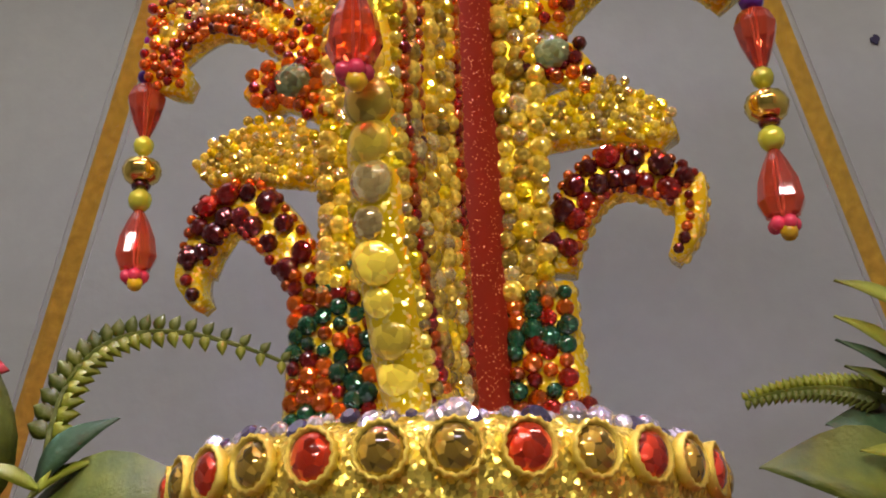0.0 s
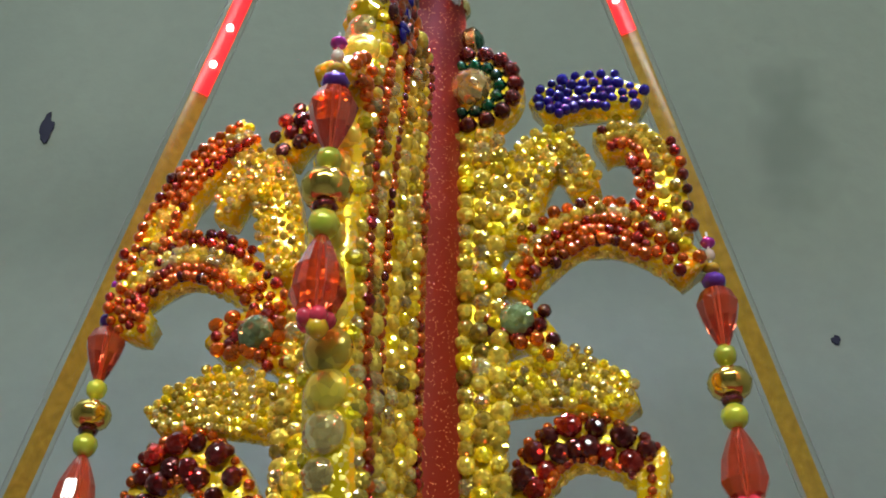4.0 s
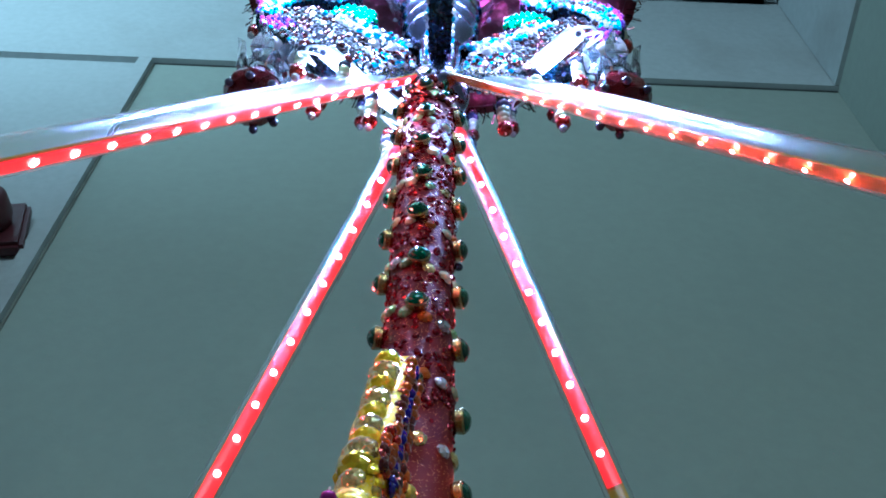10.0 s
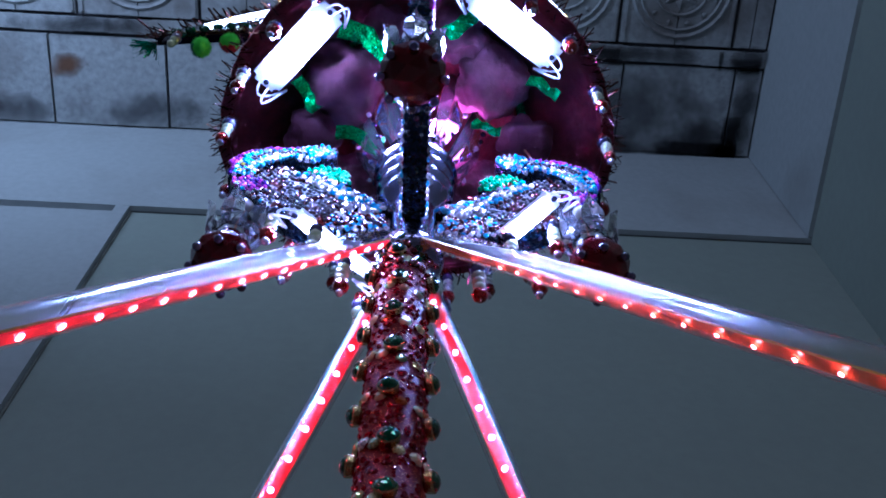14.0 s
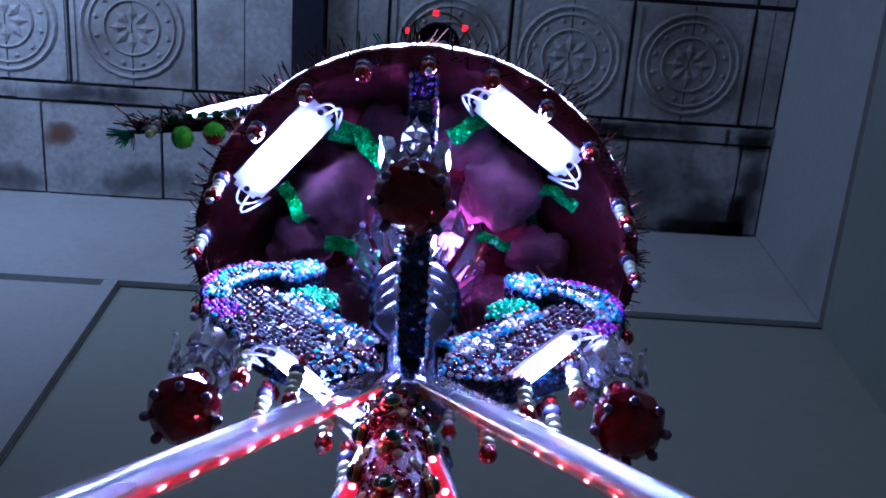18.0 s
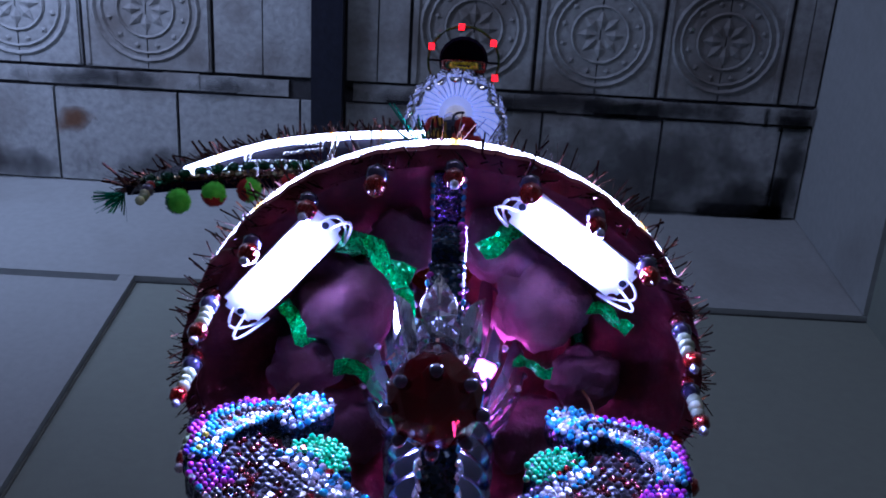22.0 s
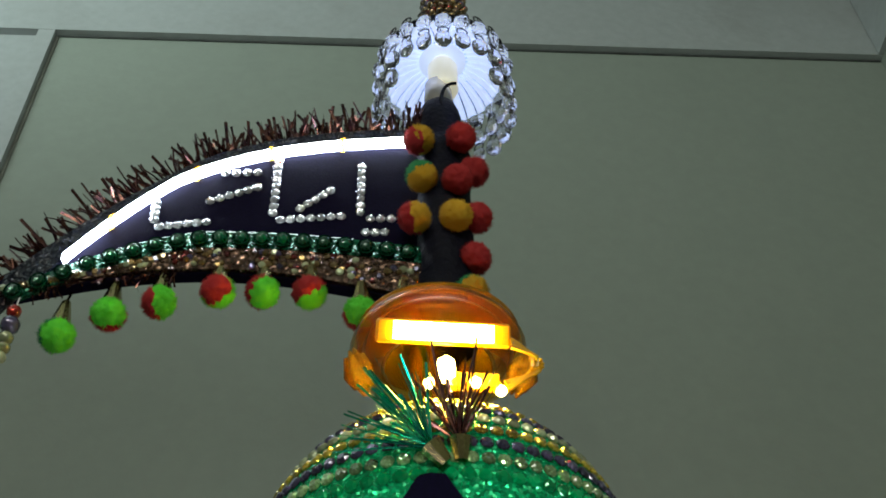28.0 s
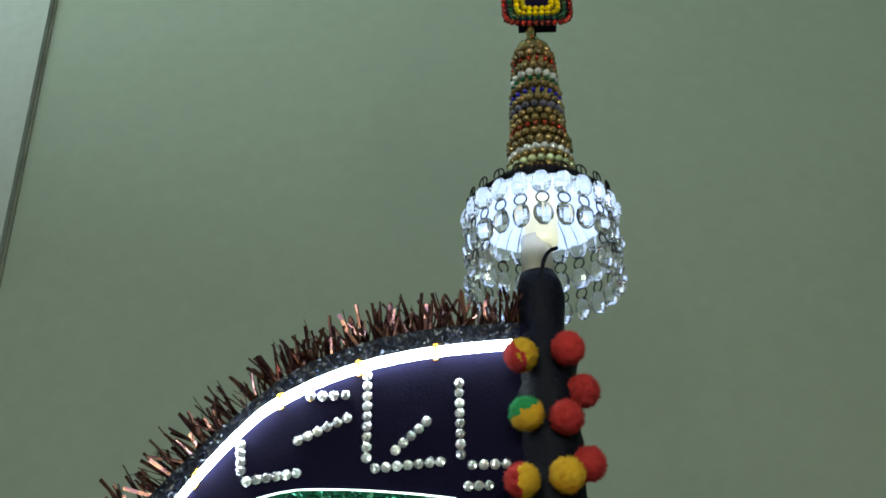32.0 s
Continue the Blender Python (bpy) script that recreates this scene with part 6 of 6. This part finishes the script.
tower = thing("bead_tower", "tapering tower of gold, blue, green and red bead rings", "finial", pose(0.006, 0, 0))
bm = bmesh.new()
lathe(bm, ((0.0150, 2.318), (0.0135, 2.352), (0.0115, 2.356), (0.0115, 2.385), (0.0095, 2.388), (0.0095, 2.412), (0.003, 2.420), (0.003, 2.43)), 18)
part("core", bm, M["brass"], tower)
for j, (z, r, key) in enumerate(((2.3210, 0.0180, "b_smoke"), (2.3255, 0.0174, "b_bronze"), (2.3300, 0.0166, "b_pale"), (2.3345, 0.0158, "b_bronze"), (2.3385, 0.0148, "b_white"), (2.343, 0.0152, "b_bronze"), (2.348, 0.0152, "b_bronze"), (2.353, 0.0145, "b_red"), (2.3575, 0.0130, "b_bronze"), (2.362, 0.0130, "b_bronze"), (2.3665, 0.0128, "b_smoke"), (2.371, 0.0128, "b_bronze"), (2.3755, 0.0130, "b_blue"), (2.380, 0.0122, "b_bronze"), (2.3845, 0.0120, "b_green"), (2.389, 0.0110, "b_white"), (2.3935, 0.0110, "b_bronze"), (2.398, 0.0112, "b_red"), (2.4025, 0.0105, "b_bronze"), (2.407, 0.0095, "b_bronze"), (2.4115, 0.0075, "b_bronze"), (2.416, 0.0055, "b_green"))):
    count = max(8, int(2 * math.pi * r / 0.0044))
    for k in range(count):
        a = 2 * math.pi * (k + 0.5 * (j % 2)) / count
        piece("bead", BALL[key], tower, out_of((r * math.cos(a), r * math.sin(a), z), (math.cos(a), math.sin(a), 0), 0.0014 if key in ("b_red", "b_blue", "b_green") else 0.0023))

crown = thing("light_ring", "bead medallion crowned by a ring of red lights", "ornament", pose(0.010, 0, 0))
bm = bmesh.new()
box(bm, -0.0185, 0.0185, -0.004, 0.004, 2.428, 2.462)
bmesh.ops.bevel(bm, geom=[e for e in bm.edges if abs(e.verts[0].co.y - e.verts[1].co.y) > 0.004], offset=0.008, segments=4, affect="EDGES")
part("medallion", bm, M["navy_velvet"], crown)
for ins, key, r in ((0.0, "b_red", 0.0017), (0.0034, "b_green", 0.0016), (0.007, "b_gold", 0.0018), (0.0105, "b_gold", 0.0018)):
    w, h = 0.0185 - ins, 0.017 - ins
    count = max(6, int(8 * w / 0.0034))
    for k in range(count):
        t = 4 * k / count
        e = t % 1 * 2 - 1
        x, z = ((e * w, -h), (w, e * h), (-e * w, h), (-w, -e * h))[int(t)]
        q = max(0.0, math.hypot(x / w, z / h) - 1.2)
        piece("bead", BALL[key], crown, Matrix.Translation((x * (1 - q * 0.5), -0.0042, 2.445 + z * (1 - q * 0.5))) @ Matrix.Scale(r, 4))
bm = bmesh.new()
tube(bm, [(0.033 * math.cos(2 * math.pi * k / 24), 0.033 * math.sin(2 * math.pi * k / 24), 2.478) for k in range(25)], 0.0012, 6)
part("wire_ring", bm, M["leaf"], crown, "green wire ring")
bm = bmesh.new()
tube(bm, ((0, 0, 2.46), (0, 0, 2.478)), 0.0015, 6)
tube(bm, ((-0.033, 0, 2.478), (0.033, 0, 2.478)), 0.0010, 6)
part("bracket", bm, M["black_tape"], crown)
bm = bmesh.new()
lathe(bm, ((0.004, 2.474), (0.021, 2.477), (0.023, 2.482), (0.018, 2.49), (0.004, 2.495)), 18)
part("dark_disc", bm, M["navy_velvet"], crown)
for k in range(6):
    a = 2 * math.pi * (k + 0.4) / 6
    bm = bmesh.new()
    box(bm, -0.0027, 0.0027, -0.0027, 0.0027, -0.0035, -0.0004)
    led = part("light", bm, M["led_ring"], crown, "glowing red light" if k == 0 else "")
    led.location = (0.033 * math.cos(a), 0.033 * math.sin(a), 2.4775)

# ---- artificial plants beside the base ----


def leaf_mesh(bm, base_, tip, width, curl, up=(0, 0, 1)):
    base_, tip = Vector(base_), Vector(tip)
    d = tip - base_
    s = d.cross(Vector(up)).normalized()
    n_ = s.cross(d).normalized()
    rows = []
    for k in range(8):
        t = k / 7
        w = width * math.sin(math.pi * (0.06 + 0.94 * t) ** 0.8) * 0.5
        c = base_ + d * t + n_ * curl * math.sin(math.pi * t) * d.length
        rows.append([bm.verts.new(c + s * q * w + n_ * (abs(q) * w * 0.35) + n_ * h) for q, h in ((-1, 0), (0, 0.0004), (1, 0), (0, -0.0004))])
    for a, b in zip(rows, rows[1:]):
        for i in range(4):
            bm.faces.new((a[i], a[(i + 1) % 4], b[(i + 1) % 4], b[i]))
    bm.faces.new(rows[0][::-1])
    bm.faces.new(rows[-1])


def plant(name, label, root, leaves, sprigs, flower=None):
    ob = thing(name, label, "plant", Matrix.Translation((0.001, 0, 0.0046)) @ Matrix.Diagonal((0.9636, 1, 1, 1)))
    bm = bmesh.new()
    tube(bm, ((root[0], root[1], 1.2), (root[0], root[1], root[2])), 0.004, 8)
    part("stem", bm, M["leaf"], ob)
    for b, t, w, c, m_ in leaves:
        bm = bmesh.new()
        leaf_mesh(bm, b, t, w, c, (0.2, -0.8, 0.5))
        part("leaf", bm, M[m_], ob, smooth=True)
    for p0, mid, p2, size in sprigs:
        pts = curve(p0, mid, p2, 22)
        bm = bmesh.new()
        tube(bm, pts, lambda t: 0.0011 * (1 - 0.6 * t), 6)
        sp = part("sprig", bm, M["leaf"], ob, "arching sprig of small round leaves")
        for k in range(2, 22):
            d = (pts[min(k + 1, 21)] - pts[k - 1]).normalized()
            for s_ in (-1, 1):
                side = Vector((-d.z, 0, d.x)) * s_
                f = size * (1 - 0.55 * k / 22)
                bm = bmesh.new()
                leaf_mesh(bm, pts[k], pts[k] + (side + d * 0.35) * f, f * 0.75, 0.1, (0, -1, 0))
                part("leaflet", bm, M["leaf" if s_ > 0 else "leaf_light"], sp, smooth=True)
    if flower:
        bm = bmesh.new()
        for k in range(6):
            a = k * 1.047
            c = Vector(flower)
            leaf_mesh(bm, c, c + Vector((math.cos(a) * 0.014, -0.004, math.sin(a) * 0.014)), 0.013, 0.15, (0, -1, 0.2))
        part("flower", bm, M["red_petal"], ob, "red cloth flower", smooth=True)
    return ob


plant("artificial_plant", "artificial plant with a fern sprig and red flower", (-0.105, 0.004, 1.285),
      (((-0.098, 0.0, 1.282), (-0.052, -0.016, 1.282), 0.020, 0.10, "leaf"), ((-0.096, 0.0, 1.290), (-0.078, -0.004, 1.302), 0.008, 0.1, "leaf_teal"), ((-0.098, 0, 1.286), (-0.080, -0.006, 1.2935), 0.004, 0.1, "leaf_light"), ((-0.094, -0.004, 1.288), (-0.106, -0.01, 1.2925), 0.004, 0.1, "leaf_light"), ((-0.108, 0.0, 1.285), (-0.108, -0.004, 1.318), 0.016, 0.08, "leaf"), ((-0.112, 0.0, 1.285), (-0.125, -0.004, 1.31), 0.016, 0.08, "leaf")),
      (((-0.0945, 0.0, 1.292), (-0.082, 0.0, 1.3195), (-0.0445, 0.0, 1.3135), 0.0058),), (-0.1185, 0.004, 1.314))
plant("artificial_plant", "artificial plant with broad and narrow green leaves", (0.086, 0.004, 1.285),
      (((0.088, -0.004, 1.276), (0.052, -0.012, 1.286), 0.024, 0.10, "leaf"), ((0.090, 0.002, 1.290), (0.070, 0.0, 1.296), 0.016, 0.08, "leaf_teal"), ((0.090, 0.0, 1.298), (0.0745, -0.004, 1.307), 0.006, 0.06, "leaf"), ((0.090, 0.0, 1.302), (0.0735, -0.004, 1.3125), 0.005, 0.06, "leaf_teal"), ((0.090, 0.0, 1.307), (0.0740, -0.004, 1.3175), 0.006, 0.06, "leaf_light"), ((0.092, 0, 1.318), (0.0755, -0.003, 1.3255), 0.006, 0.05, "leaf_light"), ((0.088, -0.004, 1.285), (0.072, -0.012, 1.2885), 0.006, 0.08, "leaf_light")),
      (((0.084, 0.0, 1.3005), (0.070, 0.0, 1.3035), (0.0545, 0.0, 1.3015), 0.0042),))
